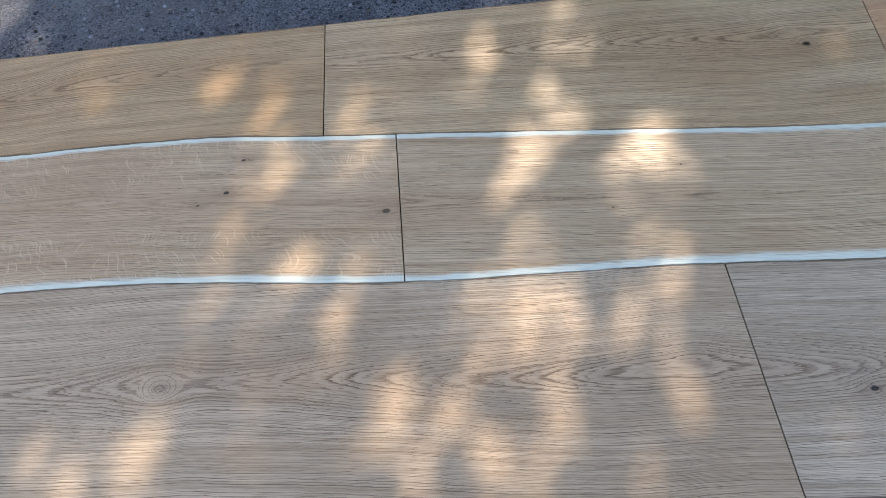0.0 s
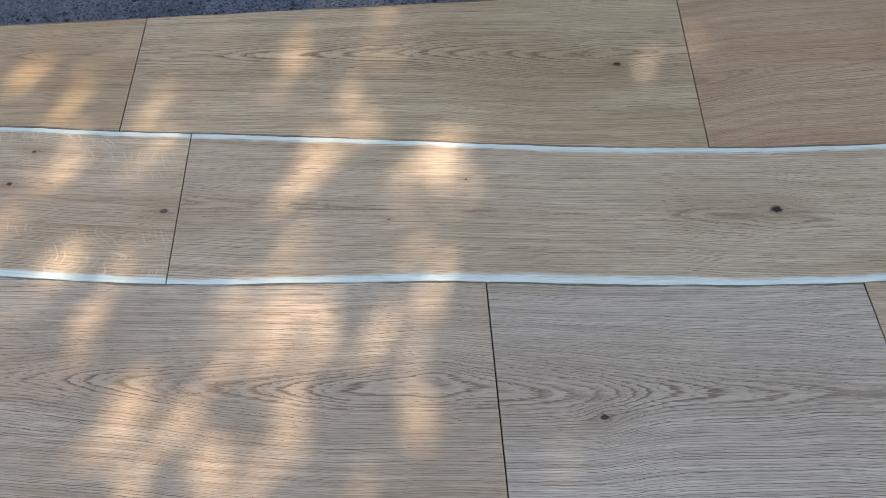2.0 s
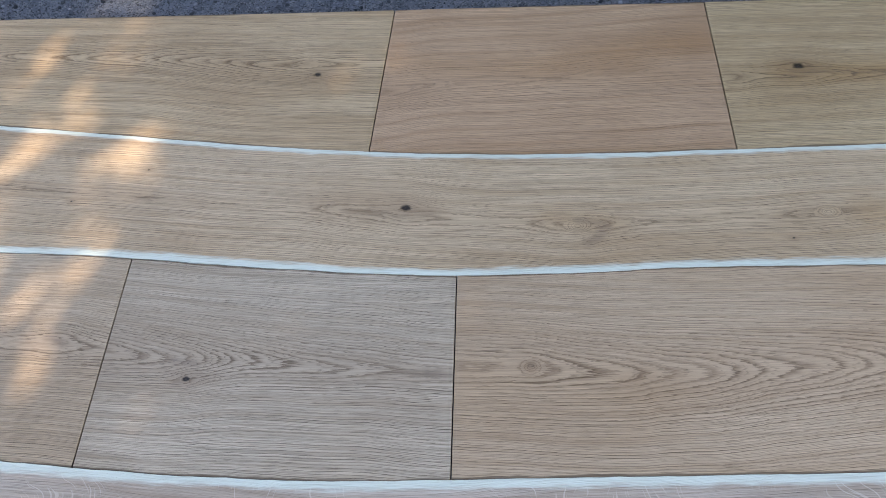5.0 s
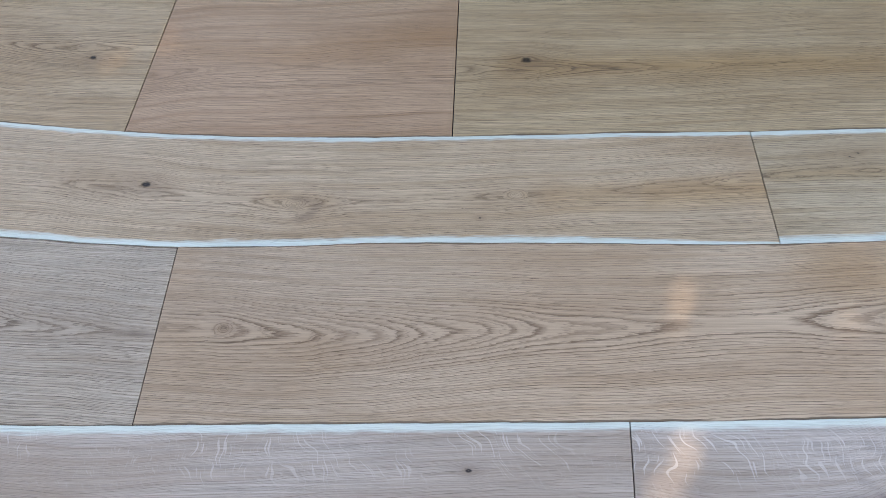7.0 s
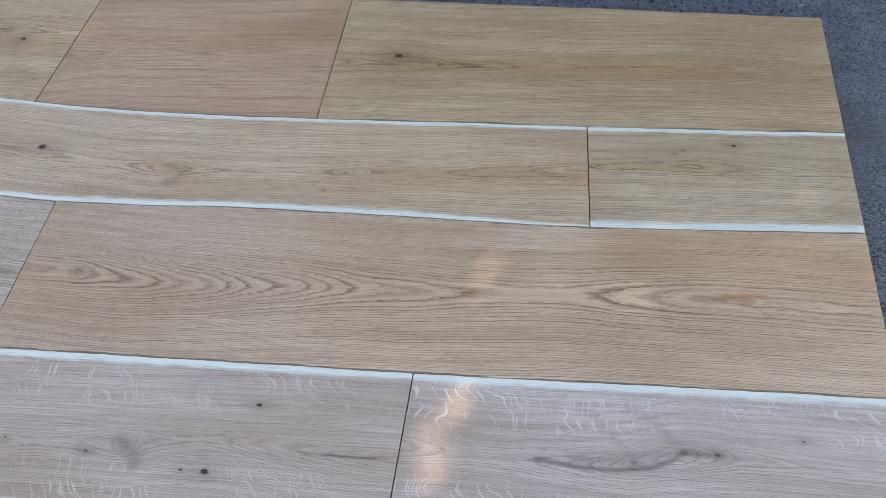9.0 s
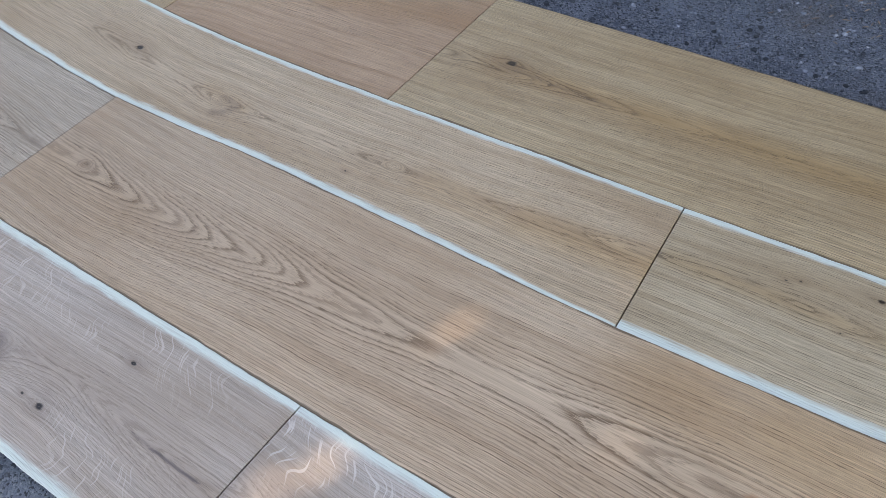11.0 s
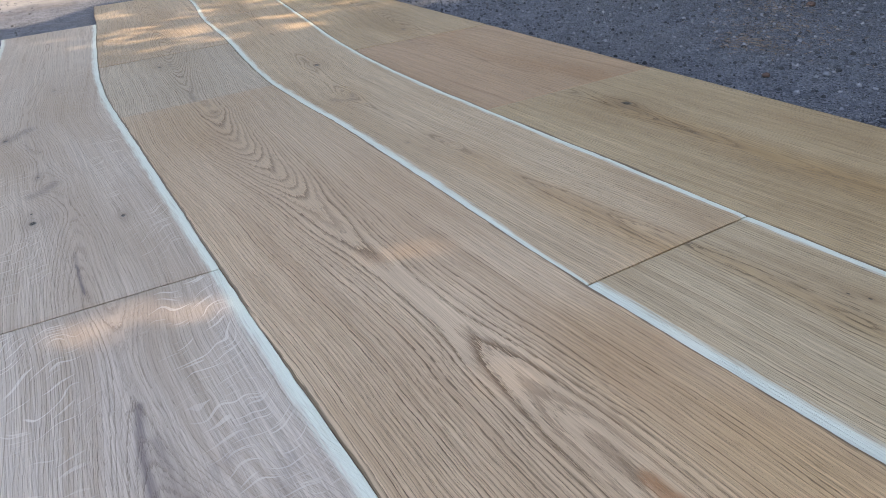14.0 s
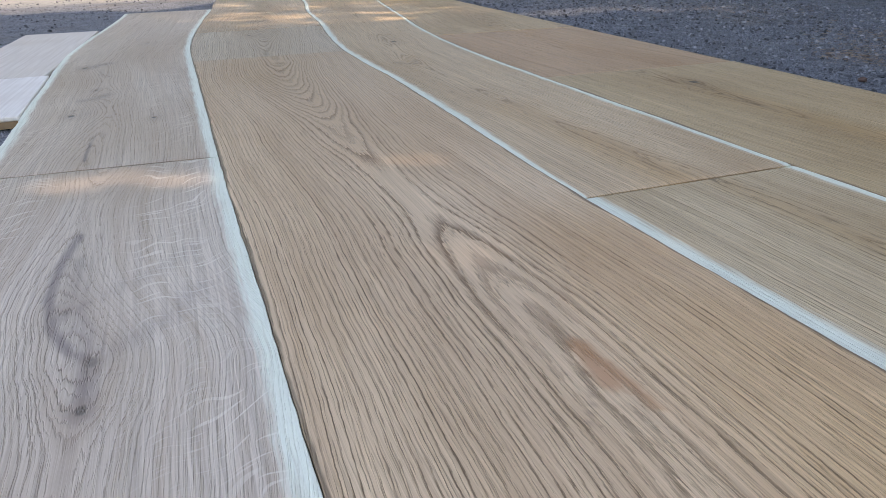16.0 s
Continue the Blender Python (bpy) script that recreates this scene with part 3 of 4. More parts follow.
knots = ((1.862, -0.767, 0.006, 0.55), (1.824, -0.768, 0.008, 0.45), (1.768, -0.787, 0.007, 0.25), (1.96, -0.74, 0.004, 0.6))
plank("b3", "b4", 1.492, R, oak("oak_near_b", 12, (0.435, 0.375, 0.32), knots, flecks=1.3, heart=0.4, lines=0.42),
      wood_field("b3", "b4", ((1.49, -0.80), (1.65, -0.798), (1.74, -0.796), (1.79, -0.782), (1.83, -0.770), (1.9, -0.768), (2.08, -0.772)),
                 ((1.49, 3.5), (1.52, 2.5), (1.553, 1), (1.6, 0.2), (1.632, 1), (1.665, 2), (1.73, 4), (1.80, 7), (1.83, 8), (1.86, 5), (1.92, 4), (2.08, 3)), ring=0.0029, width=0.012, spread=0.035, knots=knots,
                 stains=((((1.655, -0.796), (1.70, -0.800), (1.745, -0.799), (1.785, -0.791), (1.81, -0.780), (1.823, -0.769)), 0.0042, 0.85), (((1.70, -0.790), (1.76, -0.785), (1.80, -0.775), (1.823, -0.768)), 0.013, 0.5), (((1.823, -0.769), (1.845, -0.768), (1.865, -0.767)), 0.0065, 0.75),
                         (((1.76, -0.778), (1.775, -0.790)), 0.005, 0.6), (((1.82, -0.765), (1.79, -0.735), (1.76, -0.722)), 0.012, 0.42), (((1.755, -0.775), (1.73, -0.745), (1.70, -0.725)), 0.011, 0.38),
                         (((1.915, -0.80), (1.90, -0.755), (1.89, -0.72)), 0.008, 0.25)), seed=12),
      "pale oak plank with sapwood edges and a dark swirl round knots", True, True, lean=(0.002, 0.0), lift=-0.0003, seed=12)

# ---- ground ----
def ground_height(x, y):
    h = 0.0035 * noise.noise((x * 3, y * 3, 0)) + 0.0018 * noise.noise((x * 14, y * 14, 4))
    return GROUND - 0.002 + min(h, 0.0015)


def build_ground():
    xs = [-400, -120, -40, -15, -8] + [-5 + 0.05 * i for i in range(201)] + [8, 15, 40, 120, 400]
    ys = [-400, -120, -40, -15, -6] + [-3 + 0.05 * i for i in range(161)] + [8, 15, 40, 120, 400]
    verts = [(x, y, ground_height(x, y)) for x in xs for y in ys]
    k = len(ys)
    faces = [(i * k + j, (i + 1) * k + j, (i + 1) * k + j + 1, i * k + j + 1) for i in range(len(xs) - 1) for j in range(k - 1)]
    return tagged(mesh_object("ground", verts, faces, gravel_material(), smooth=True), "dark grey gritty gravel ground", "ground", kind="structure")


build_ground()


def lumps(name, spots, material, flat=0.6, label="", category=""):
    """Many small angular stones in one mesh: rows of x, y, size."""
    verts, faces = [], []
    for x, y, s in spots:
        a = random.random() * 6.28
        z = ground_height(x, y)
        base = len(verts)
        n = 5
        for ring_z, ring_r in ((-0.1, 0.9), (0.45, 1.0), (0.85, 0.55)):
            for i in range(n):
                t = a + i * 6.283 / n + random.uniform(-0.3, 0.3)
                rr = s * ring_r * random.uniform(0.7, 1.2)
                verts.append((x + rr * math.cos(t), y + rr * 0.8 * math.sin(t), z + s * flat * ring_z * random.uniform(0.8, 1.2)))
        for j in range(2):
            for i in range(n):
                p, q = base + j * n + i, base + j * n + (i + 1) % n
                faces.append((p, q, q + n, p + n))
        faces.append(tuple(base + 2 * n + i for i in range(n)))
    return tagged(mesh_object(name, verts, faces, material), label, category, kind="stuff")


def under_floor(x, y):
    return -0.57 < x < R + 0.01 and (seam("b4", x) if x > -0.12 else seam("b3", x)) - 0.004 < y < seam("far", x) + 0.004


def scatter(count, x0, x1, y0, y1, small, large):
    spots = []
    while len(spots) < count:
        x, y = random.uniform(x0, x1), random.uniform(y0, y1)
        s = small + (large - small) * random.random() ** 4
        if not under_floor(x, y) and not under_floor(x, y + s) and not under_floor(x, y - s) and not under_floor(x - s, y):
            spots.append((x, y, s))
    return spots


STONE = speckled("gravel_stone", ((0.02, 0.023, 0.03), (0.21, 0.23, 0.275), (0.29, 0.305, 0.345)))
lumps("gravel", scatter(9000, -1.2, 2.6, 0.0, 1.4, 0.0010, 0.0055) + scatter(22000, -0.5, 2.1, 0.0, 0.85, 0.0007, 0.0048) + scatter(2500, -1.2, 2.4, -1.5, -0.85, 0.0012, 0.006) + scatter(500, -2.0, -0.4, -1.6, 1.5, 0.0012, 0.003),
      STONE, 0.9, "loose dark grey gravel chips on the ground", "gravel")

# ---- unseen tree that shades the floor, its leaf gaps set for sun spots ----
GAPS_NEAR = ((0.37, -0.12, 0.020), (0.46, -0.33, 0.018), (0.33, -0.25, 0.018), (-0.14, -0.07, 0.035), (-0.35, -0.04, 0.026), (-0.07, -0.14, 0.025), (0.34, -0.04, 0.025), (0.12, -0.03, 0.014), (0.04, -0.18, 0.024), (0.11, -0.19, 0.016),
             (0.31, -0.19, 0.020), (0.42, -0.24, 0.021), (0.39, -0.29, 0.021), (0.24, -0.08, 0.02), (0.21, -0.14, 0.018), (0.06, -0.25, 0.02), (-0.07, -0.25, 0.027),
             (0.28, -0.30, 0.026), (0.25, -0.36, 0.03), (0.40, -0.39, 0.026), (-0.03, -0.43, 0.03), (-0.07, -0.48, 0.02), (0.02, -0.50, 0.018), (0.14, -0.50, 0.018),
             (0.19, -0.53, 0.022), (0.29, -0.49, 0.03), (0.35, -0.54, 0.022), (0.41, -0.51, 0.022), (0.39, -0.58, 0.022), (0.16, -0.62, 0.028), (0.26, -0.60, 0.026))
GAPS_MORE = ((0.08, -0.62, 0.018), (-0.18, -0.62, 0.024), (-0.29, -0.62, 0.026), (-0.07, -0.65, 0.016), (0.19, -0.68, 0.018), (0.41, -0.63, 0.012), (0.71, -0.15, 0.011),
             (0.79, -0.08, 0.010), (0.55, -0.67, 0.011), (0.43, -0.30, 0.02), (1.55, -0.05, 0.007), (1.48, -0.15, 0.005), (0.40, 0.50, 0.030), (1.56, -0.64, 0.017),
             (1.545, -0.74, 0.017), (1.53, -0.83, 0.017), (1.80, -0.47, 0.007), (1.88, -0.53, 0.006), (1.93, -0.55, 0.005), (2.02, -0.36, 0.008), (0.34, 0.17, 0.04),
             (0.10, 0.25, 0.03), (0.24, 0.45, 0.040), (-0.13, 0.18, 0.04), (0.20, -0.78, 0.016), (0.05, -0.80, 0.016), (-0.45, 0.10, 0.036))
GAPS_LAST = ((-0.121, -0.371, 0.018), (0.233, -0.379, 0.022), (0.26, -0.483, 0.020), (0.07, -0.613, 0.020), (0.258, -0.666, 0.020), (0.34, -0.69, 0.014), (-0.128, -0.449, 0.016), (0.036, -0.444, 0.014), (0.273, -0.288, 0.016), (0.10, -0.69, 0.018), (1.56, -0.56, 0.010), (-0.187, -0.63, 0.028), (-0.27, -0.67, 0.026), (-0.31, -0.10, 0.018),
             (0.31, 0.12, 0.036), (0.28, 0.28, 0.050), (0.32, 0.38, 0.050), (0.54, 0.67, 0.050), (0.42, 0.64, 0.040))


def build_tree():
    rng = np.random.default_rng(5)
    s = np.array(TO_SUN)
    step = 0.020
    pos, siz = [], []
    gaps = np.array(GAPS_NEAR + GAPS_MORE + GAPS_LAST)
    for layer in range(5):
        u, v = np.meshgrid(np.arange(-1.1, 4.0, step), np.arange(-2.3, 3.9, step * 1.35))
        u = u.ravel() + rng.uniform(-step, step, u.size) * 0.8
        v = v.ravel() + rng.uniform(-step, step, v.size)
        edge = -0.64 + 0.12 * np.sin(v * 5.0) + 0.07 * np.sin(v * 13.0)
        rim = 1.0 + 0.06 * np.sin(u * 4.0) + 0.05 * np.sin(u * 9.0 + v * 6.0)
        keep = (u > edge) & ((np.abs(u - 1.2) / 2.75) ** 3 + (np.abs(v - 0.8) / 3.0) ** 3 < rim)
        keep &= (u > -0.45) | (rng.uniform(0, 1, u.size) > 0.4 * np.sin(v * 9.0 + u * 4.0) ** 2)
        for gx, gy, gr in gaps:
            far = np.sqrt((u - gx - 0.25 * (v - gy)) ** 2 + ((v - gy) / 2.7) ** 2) / (min(gr, 0.06) * 0.74 + 0.003)
            keep &= rng.uniform(0, 1, u.size) > np.where(far < 1.0, 0.84, np.where(far < 2.4, 0.34, 0.0))
        u, v = u[keep], v[keep]
        bulge = 0.25 * np.sin(u * 2.1 + 1.0) + 0.22 * np.sin(v * 2.7) + 0.12 * np.sin(u * 6.0 + v * 5.0)
        t = 3.9 + layer * 0.20 + 0.8 * bulge + rng.uniform(-0.12, 0.12, u.size)
        pos.append(np.c_[u, v, np.zeros_like(u)] + t[:, None] * s)
        siz.append(rng.uniform(0.8, 1.15, u.size))
    pos, siz = np.concatenate(pos), np.concatenate(siz)
    n = len(pos)
    # leaf blades: folded diamonds turned roughly to the sun
    side = np.cross(s, (0, 0, 1.0))
    side /= np.linalg.norm(side)
    up = np.cross(side, s)
    ang = rng.uniform(0, 2 * np.pi, n)
    a = np.cos(ang)[:, None] * side + np.sin(ang)[:, None] * up
    b = np.cross(s, a)
    tilt = rng.uniform(-0.6, 0.6, (n, 2))
    a = a + tilt[:, :1] * s
    b = b + tilt[:, 1:] * s
    la, lb = 0.020 * siz[:, None], 0.0135 * siz[:, None]
    quad = np.stack([pos - a * la, pos + b * lb - a * la * 0.1, pos + a * la, pos - b * lb - a * la * 0.1], 1).reshape(-1, 3)
    me = bpy.data.meshes.new("crown")
    me.vertices.add(len(quad))
    me.vertices.foreach_set("co", quad.ravel())
    me.loops.add(4 * n)
    me.loops.foreach_set("vertex_index", np.arange(4 * n))
    me.polygons.add(n)
    me.polygons.foreach_set("loop_start", np.arange(n) * 4)
    me.update(calc_edges=True)
    me.materials.append(speckled("tree_leaf", ((0.045, 0.085, 0.025), (0.085, 0.13, 0.04)), 0.6, 60.0))
    tree = tagged(new("tree"), "unseen leafy green tree that shades the oak floor", "tree")
    tree.location = (3.4, 3.9, GROUND)
    crown = new("crown", me)
    crown.parent = tree
    crown.matrix_parent_inverse = Matrix.Translation((-3.4, -3.9, -GROUND))
    crown["label"] = "dense crown of small green leaves"
    bark = speckled("bark", ((0.09, 0.07, 0.055), (0.14, 0.11, 0.085)), 0.9, 40.0, 0.006)

    def limb(name, points, r0, r1):
        verts, faces, k = [], [], 9
        for i, p in enumerate(points):
            w = r0 + (r1 - r0) * i / (len(points) - 1)
            d = (Vector(points[min(i + 1, len(points) - 1)]) - Vector(points[max(i - 1, 0)])).normalized()
            e = d.orthogonal().normalized()
            f = d.cross(e)
            for j in range(k):
                t = j * 6.2832 / k
                rr = w * (1 + 0.12 * noise.noise((j * 1.3, i * 0.9, w * 50)))
                verts.append(Vector(p) + e * rr * math.cos(t) + f * rr * math.sin(t))
        for i in range(len(points) - 1):
            for j in range(k):
                faces.append((i * k + j, i * k + (j + 1) % k, (i + 1) * k + (j + 1) % k, (i + 1) * k + j))
        mesh_object(name, verts, faces, bark, tree, smooth=True)

    limb("trunk", [(0, 0, -0.05), (0.03, 0.0, 0.5), (0.0, -0.05, 1.1), (-0.08, -0.1, 2.0), (-0.1, -0.2, 3.2), (-0.15, -0.25, 4.2)], 0.17, 0.07)
    for end, h in (((-2.3, -1.2, 3.4), 1.9), ((-1.0, -1.8, 3.2), 2.1), ((-2.8, 0.2, 3.8), 2.4), ((0.3, -1.2, 3.4), 2.3), ((-1.6, -0.5, 4.0), 2.9)):
        limb("limb", [(-0.05, -0.05, h)] + [(end[0] * f, end[1] * f, h + (end[2] - h) * f ** 0.7 + 0.06 * math.sin(f * 7)) for f in (0.25, 0.5, 0.75, 1.0)], 0.07, 0.015)


build_tree()

# ---- added, unseen belt of trees that blocks low sky and darkens reflections ----
def sky_block_trees():
    rng = np.random.default_rng(9)
    line = [(-8.5, -5.5), (-9.3, -2.0), (-9.0, 1.0), (-8.0, 3.2), (-6.0, 4.6), (-3.0, 4.9), (0.0, 4.8), (3.0, 5.0), (6.0, 4.6), (9.0, 3.0)]
    line = [Vector((*p, 0)) for p in line]
    verts, faces = [], []
    cols, rows = 97, 15
    for i in range(cols):
        f = i / (cols - 1) * (len(line) - 1)
        k = min(int(f), len(line) - 2)
        c = line[k].lerp(line[k + 1], f - k)
        tall = 4.1 + 0.5 * noise.noise((i * 0.21, 0, 0)) + 0.3 * noise.noise((i * 0.6, 3, 0))
        for j in range(rows):
            u = j / (rows - 1)
            out = 0.5 * math.sin(math.pi * min(u + 0.1, 1.0)) + 0.35 * noise.noise((i * 0.4, j * 0.6, 5))
            d = Vector((0.6 - c.x, -0.5 - c.y, 0)).normalized()
            p = c + d * out
            verts.append((p.x, p.y, GROUND - 0.05 + tall * u))
    faces = [(i * rows + j, (i + 1) * rows + j, (i + 1) * rows + j + 1, i * rows + j + 1) for i in range(cols - 1) for j in range(rows - 1)]
    base = np.array(verts)
    for q in rng.integers(0, len(base), 14000):
        p = base[q] + rng.normal(0, 0.16, 3)
        a, b = rng.normal(0, 1, 3), rng.normal(0, 1, 3)
        a, b = a / np.linalg.norm(a) * 0.09, b / np.linalg.norm(b) * 0.055
        k = len(verts)
        verts += [tuple(p - a), tuple(p + b), tuple(p + a), tuple(p - b)]
        faces.append((k, k + 1, k + 2, k + 3))
    tagged(mesh_object("sky_block_trees", verts, faces, bpy.data.materials["tree_leaf"]), "unseen dark green belt of trees added to block low sky", "trees", kind="stuff")


sky_block_trees()

# ---- pale boards lying on the gravel beside the floor ----
def pale_board(name, low, high):
    n = Nodes(name)
    p = n.position()
    g = n.noise(n.vec('MULTIPLY', p, (6.0, 240.0, 1.0)), 1.0, 3.0, 0.6)
    b = n.noise(p, 5.0, 3.0)
    col = n.mix(n.ramp(g, 0.3, 0.7), low, high)
    col = n.mix(n.ramp(b, 0.45, 0.7, 0.0, 0.4), col, (0.45, 0.38, 0.31))
    n.bump(g, 0.3, 0.0006)
    return n.finish(col, 0.55)


BOARD = pale_board("pale_board", (0.48, 0.43, 0.38), (0.58, 0.54, 0.49))
WHITE_BOARD = pale_board("white_board", (0.60, 0.57, 0.54), (0.72, 0.70, 0.67))
CORE = speckled("ply_edge", ((0.22, 0.14, 0.08), (0.30, 0.20, 0.12)), 0.8, 90.0)


def loose_board(cx, cy, length, width, turn, label, face=BOARD, z=GROUND, thick=0.014):
    bm = bmesh.new()
    bmesh.ops.create_cube(bm, size=1.0, matrix=Matrix.Translation((0, 0, thick * 0.8)) @ Matrix.Diagonal((length, width, thick * 0.4, 1)))
    bmesh.ops.bevel(bm, geom=bm.edges[:], offset=0.0012, segments=1, affect='EDGES')
    holder = tagged(new("loose_board"), label, "board", "pale boards beside the floor")
    part("face_layer", bm, face, holder)
    bm = bmesh.new()
    bmesh.ops.create_cube(bm, size=1.0, matrix=Matrix.Translation((0, 0, thick * 0.3)) @ Matrix.Diagonal((length - 0.002, width - 0.002, thick * 0.6, 1)))
    part("core_layer", bm, CORE, holder, "brown plywood core")
    holder.matrix_basis = pose(cx, cy, z, 0, 0, turn)
    return holder


loose_board(0.583, -1.026, 0.640, 0.152, 0.0, "pale wooden board lying flat on gravel")
loose_board(1.063, -1.082, 0.302, 0.296, 3.8, "short whitish wooden board lying flat on gravel", WHITE_BOARD)

# ---- shrubs at the edge of the gravel ----
LEAF_GREEN = speckled("shrub_leaf", ((0.028, 0.055, 0.022), (0.06, 0.095, 0.04), (0.20, 0.215, 0.15)), 0.55, 50.0)
LEAF_GREY = speckled("withered_leaf", ((0.42, 0.43, 0.36), (0.56, 0.55, 0.48)), 0.7, 70.0)
LEAF_BROWN = speckled("fallen_leaf", ((0.22, 0.14, 0.10), (0.40, 0.31, 0.23)), 0.8, 80.0)
STEM = speckled("shrub_stem", ((0.10, 0.12, 0.05), (0.17, 0.15, 0.08)), 0.75, 60.0)
SOIL = speckled("soil", ((0.035, 0.028, 0.022), (0.06, 0.048, 0.036)), 0.95, 45.0, 0.006)


def blade(verts, faces, base, heading, lift, droop, length, width):
    """A pointed leaf with a folded midrib that rises from base and droops to its tip."""
    d = Vector((math.cos(heading), math.sin(heading), 0))
    w = Vector((-d.y, d.x, 0))
    k = len(verts)
    n = 6
    for i in range(n + 1):
        u = i / n
        c = Vector(base) + d * length * u * math.cos(lift * (1 - u)) + Vector((0, 0, length * (math.sin(lift) * u - droop * u * u)))
        c.z = max(c.z, GROUND + 0.002)
        half = width * math.sin(math.pi * min(1.0, 0.08 + 0.92 * u)) ** 0.8 * 0.5
        for side in (-1, 0, 1):
            verts.append(c + w * half * side + Vector((0, 0, abs(side) * half * 0.35)))
    for i in range(n):
        for j in range(2):
            p = k + 3 * i + j
            faces.append((p, p + 1, p + 4, p + 3))


def shrub(x, y, height, count, rng, label):
    holder = tagged(new("shrub"), label, "shrub", "shrubs at the gravel edge")
    holder.location = (x, y, GROUND)
    for i in range(9):
        heading, reach = rng.uniform(0, 6.28), rng.uniform(0.05, 0.2)
        verts, faces = [], []
        tip = (reach * math.cos(heading), reach * math.sin(heading), height * rng.uniform(0.6, 1.0))
        for j in range(6):
            u = j / 5
            for q in range(5):
                t = q * 1.2566
                w = 0.006 * (1 - 0.7 * u)
                verts.append((tip[0] * u ** 1.6 + w * math.cos(t), tip[1] * u ** 1.6 + w * math.sin(t), tip[2] * u - 0.004))
        faces = [(j * 5 + q, j * 5 + (q + 1) % 5, j * 5 + 5 + (q + 1) % 5, j * 5 + 5 + q) for j in range(5) for q in range(5)]
        mesh_object("stem", verts, faces, STEM, holder)
    verts, faces = [], []
    for i in range(count):
        a, h = rng.uniform(0, 6.28), height * rng.uniform(0.04, 1.0)
        rr = rng.uniform(0.02, 0.2)
        blade(verts, faces, (rr * math.cos(a), rr * math.sin(a), h), a + rng.uniform(-0.7, 0.7), rng.uniform(-0.2, 0.7), rng.uniform(0.2, 0.9), rng.uniform(0.03, 0.07), rng.uniform(0.010, 0.022))
    ob = mesh_object("foliage", verts, faces, LEAF_GREEN, holder, smooth=True)
    for v in ob.data.vertices:
        v.co.z = max(v.co.z, 0.003)
    return holder


rng = random.Random(11)
for i, (x, y, h) in enumerate(((1.28, 1.08, 0.45), (1.03, 1.04, 0.45), (0.84, 1.16, 0.45), (0.60, 1.36, 0.45), (0.36, 1.46, 0.4), (0.10, 1.54, 0.4), (-0.2, 1.72, 0.45), (1.58, 1.12, 0.5), (0.9, 1.5, 0.6), (0.4, 1.85, 0.6), (1.4, 1.45, 0.6), (-0.6, 1.95, 0.5))):
    shrub(x, y, h, 520, rng, "leafy green shrub growing at the edge of the gravel")


def soil_bed():
    verts, faces = [], []
    k = 12
    for i in range(81):
        x = -4.0 + 0.1 * i
        edge = 0.95 + 0.5 * min(max(0.0, 0.95 - x), 2.6) + 0.12 * max(0.0, x - 1.6) + 0.05 * noise.noise((x * 5, 0, 3))
        for j in range(k):
            y = edge + j * 0.36
            verts.append((x, y, GROUND - 0.006 + min(j, 2) * 0.011 + 0.008 * noise.noise((x * 9, y * 9, 1))))
    faces = [(i * k + j, (i + 1) * k + j, (i + 1) * k + j + 1, i * k + j + 1) for i in range(80) for j in range(k - 1)]
    tagged(mesh_object("soil_bed", verts, faces, SOIL, smooth=True), "dark bare soil under the shrubs", "soil", kind="structure")


soil_bed()


def withered_leaf(x, y, heading, length):
    verts, faces = [], []
    blade(verts, faces, (0, 0, 0.008), heading, 0.25, 0.3, length, length * 0.36)
    ob = tagged(mesh_object("withered_leaf", verts, faces, LEAF_GREY, smooth=True), "pale grey withered leaf hanging to the ground", "leaf", "withered leaves")
    ob.location = (x, y, 0)
    for v in ob.data.vertices:
        v.co.z = max(v.co.z, GROUND + 0.001)
    return ob


for i in range(30):
    x = 0.45 + 0.030 * i + rng.uniform(-0.03, 0.03)
    withered_leaf(x, 0.90 + max(0, 0.9 - x) * 0.75 + rng.uniform(-0.03, 0.06), rng.uniform(3.6, 5.6), rng.uniform(0.03, 0.06))


STICK = speckled("dry_stick", ((0.07, 0.06, 0.05), (0.11, 0.095, 0.075)), 0.85, 90.0)


def stick(a, b, width):
    verts, faces = [], []
    a, b = Vector(a), Vector(b)
    d = (b - a).normalized()
    e = d.orthogonal().normalized()
    f = d.cross(e)
    for i in range(9):
        u = i / 8
        c = a.lerp(b, u) + Vector((0, 0, 0.006 * math.sin(u * 5)))
        for q in range(7):
            t = q * 0.8976
            w = width * (1.2 - 0.5 * u) * (1 + 0.15 * math.sin(3 * q + i))
            verts.append(c + e * w * math.cos(t) + f * w * math.sin(t))
    faces = [(i * 7 + q, i * 7 + (q + 1) % 7, i * 7 + 7 + (q + 1) % 7, i * 7 + 7 + q) for i in range(8) for q in range(7)] + [tuple(range(6, -1, -1)), tuple(56 + q for q in range(7))]
    return tagged(mesh_object("stick", verts, faces, STICK, smooth=True), "thin bare stick leaning out of the shrubs", "stick")


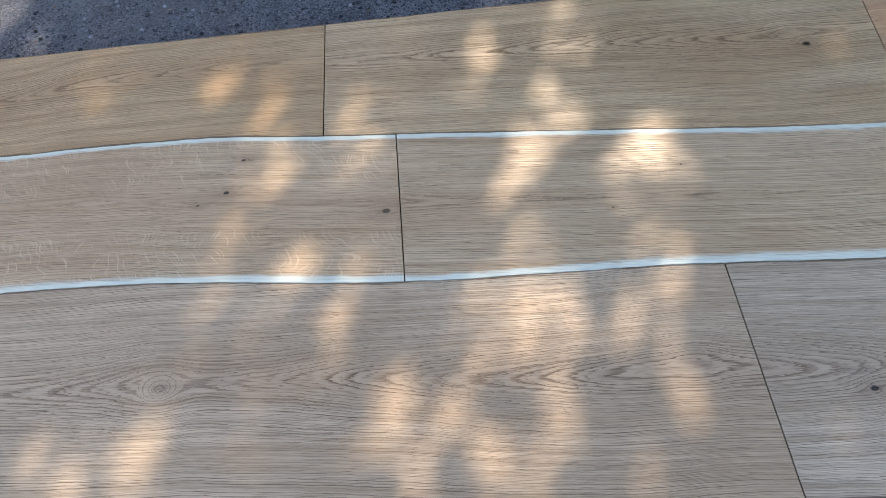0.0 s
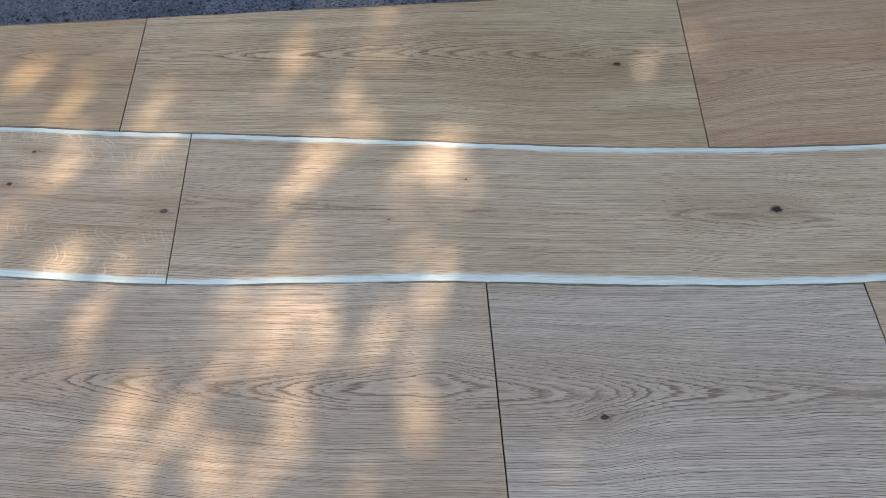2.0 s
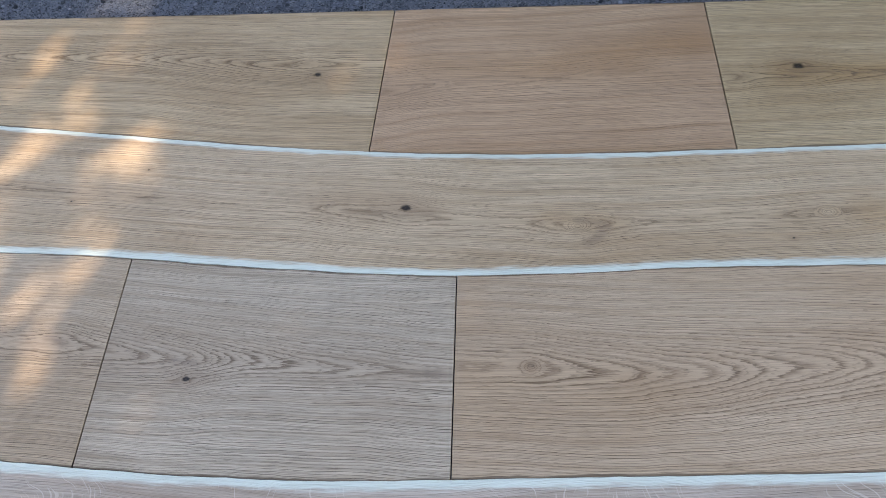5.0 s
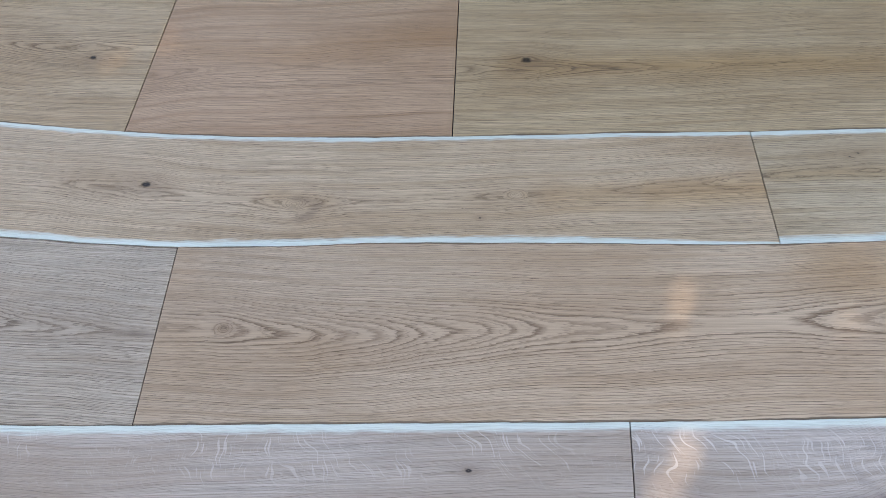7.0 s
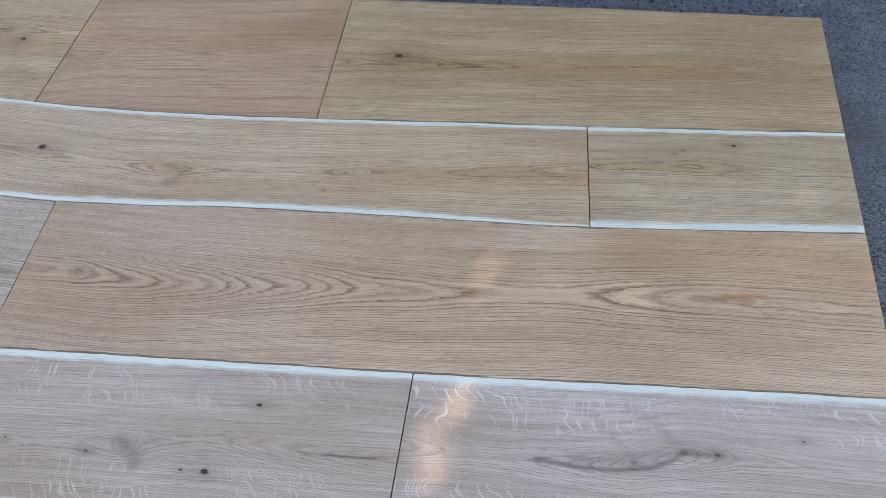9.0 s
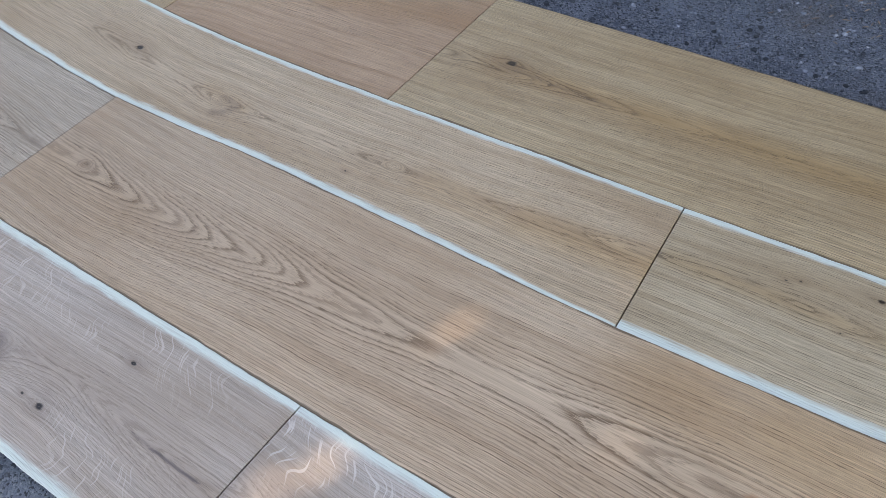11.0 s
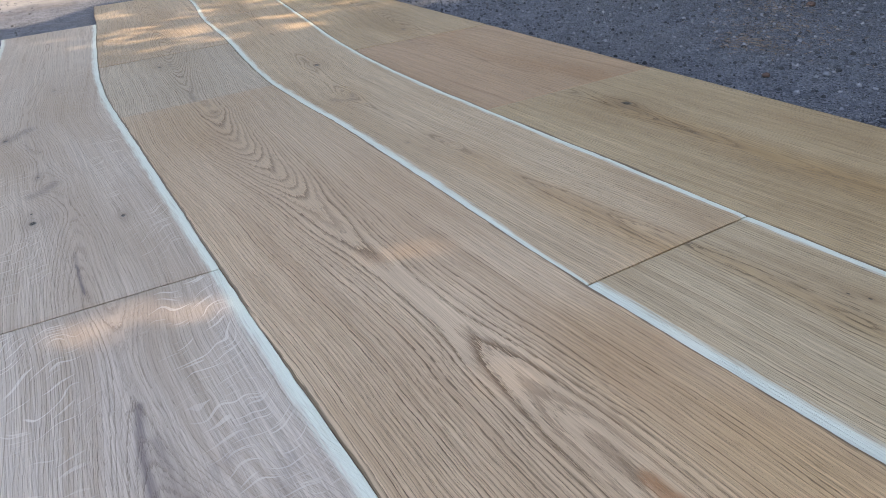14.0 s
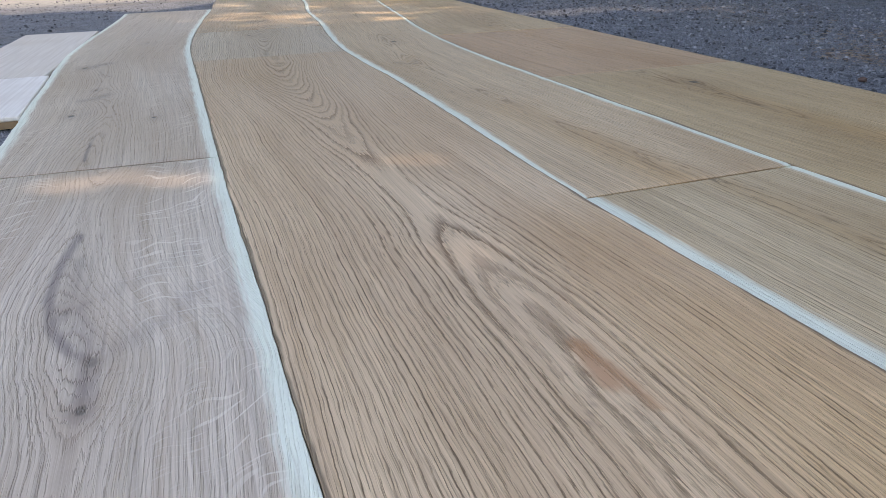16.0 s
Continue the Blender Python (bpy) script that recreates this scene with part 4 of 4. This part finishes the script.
stick((0.885, 0.725, GROUND + 0.002), (0.87, 1.02, 0.03), 0.0024)
stick((0.62, 1.12, GROUND + 0.002), (0.80, 1.14, 0.02), 0.0026)


def stone(x, y, size, material, label):
    bm = bmesh.new()
    bmesh.ops.create_icosphere(bm, subdivisions=2, radius=size)
    for v in bm.verts:
        v.co *= 1 + 0.35 * noise.noise(v.co * (1.6 / size) + Vector((x * 9, y * 7, 0)))
        v.co.z = v.co.z * 0.6 + size * 0.42
    me = bpy.data.meshes.new("stone")
    bm.to_mesh(me)
    bm.free()
    me.materials.append(material)
    ob = tagged(new("stone", me), label, "stone")
    ob.location = (x, y, GROUND - 0.003)
    return ob


RED = speckled("red_stone", ((0.10, 0.06, 0.052), (0.13, 0.08, 0.07)), 0.85, 150.0)
stone(1.365, 0.138, 0.006, RED, "small reddish brick chip on the gravel")
stone(1.09, 0.585, 0.009, RED, "reddish brick chip on the gravel")
stone(1.19, 0.60, 0.007, STONE, "grey pebble on the gravel")
stone(0.70, 0.62, 0.008, STONE, "dark pebble on the gravel")
stone(1.55, 0.30, 0.006, STONE, "dark pebble on the gravel")
stone(1.42, 0.20, 0.006, STONE, "dark pebble on the gravel")


def litter(spots, count):
    """Short bits of straw and leaf in loose patches."""
    verts, faces = [], []
    for cx, cy, spread in spots:
        for i in range(count):
            x, y = rng.gauss(cx, spread), rng.gauss(cy, spread * 0.7)
            if under_floor(x, y) or under_floor(x, y - 0.02) or under_floor(x + 0.01, y):
                continue
            blade(verts, faces, (x, y, ground_height(x, y) + 0.002), rng.uniform(0, 6.28), 0.15, 0.1, rng.uniform(0.005, 0.016), rng.uniform(0.001, 0.003))
    return tagged(mesh_object("leaf_litter", verts, faces, LEAF_BROWN), "dry brown bits of leaf and straw on the gravel", "litter", kind="stuff")


litter(((1.23, 0.27, 0.05), (1.06, 0.52, 0.06), (1.18, 0.40, 0.07), (1.5, 0.42, 0.08), (0.55, 0.6, 0.15), (1.7, 0.30, 0.10), (0.2, 0.5, 0.2), (-0.3, 0.4, 0.2)), 240)
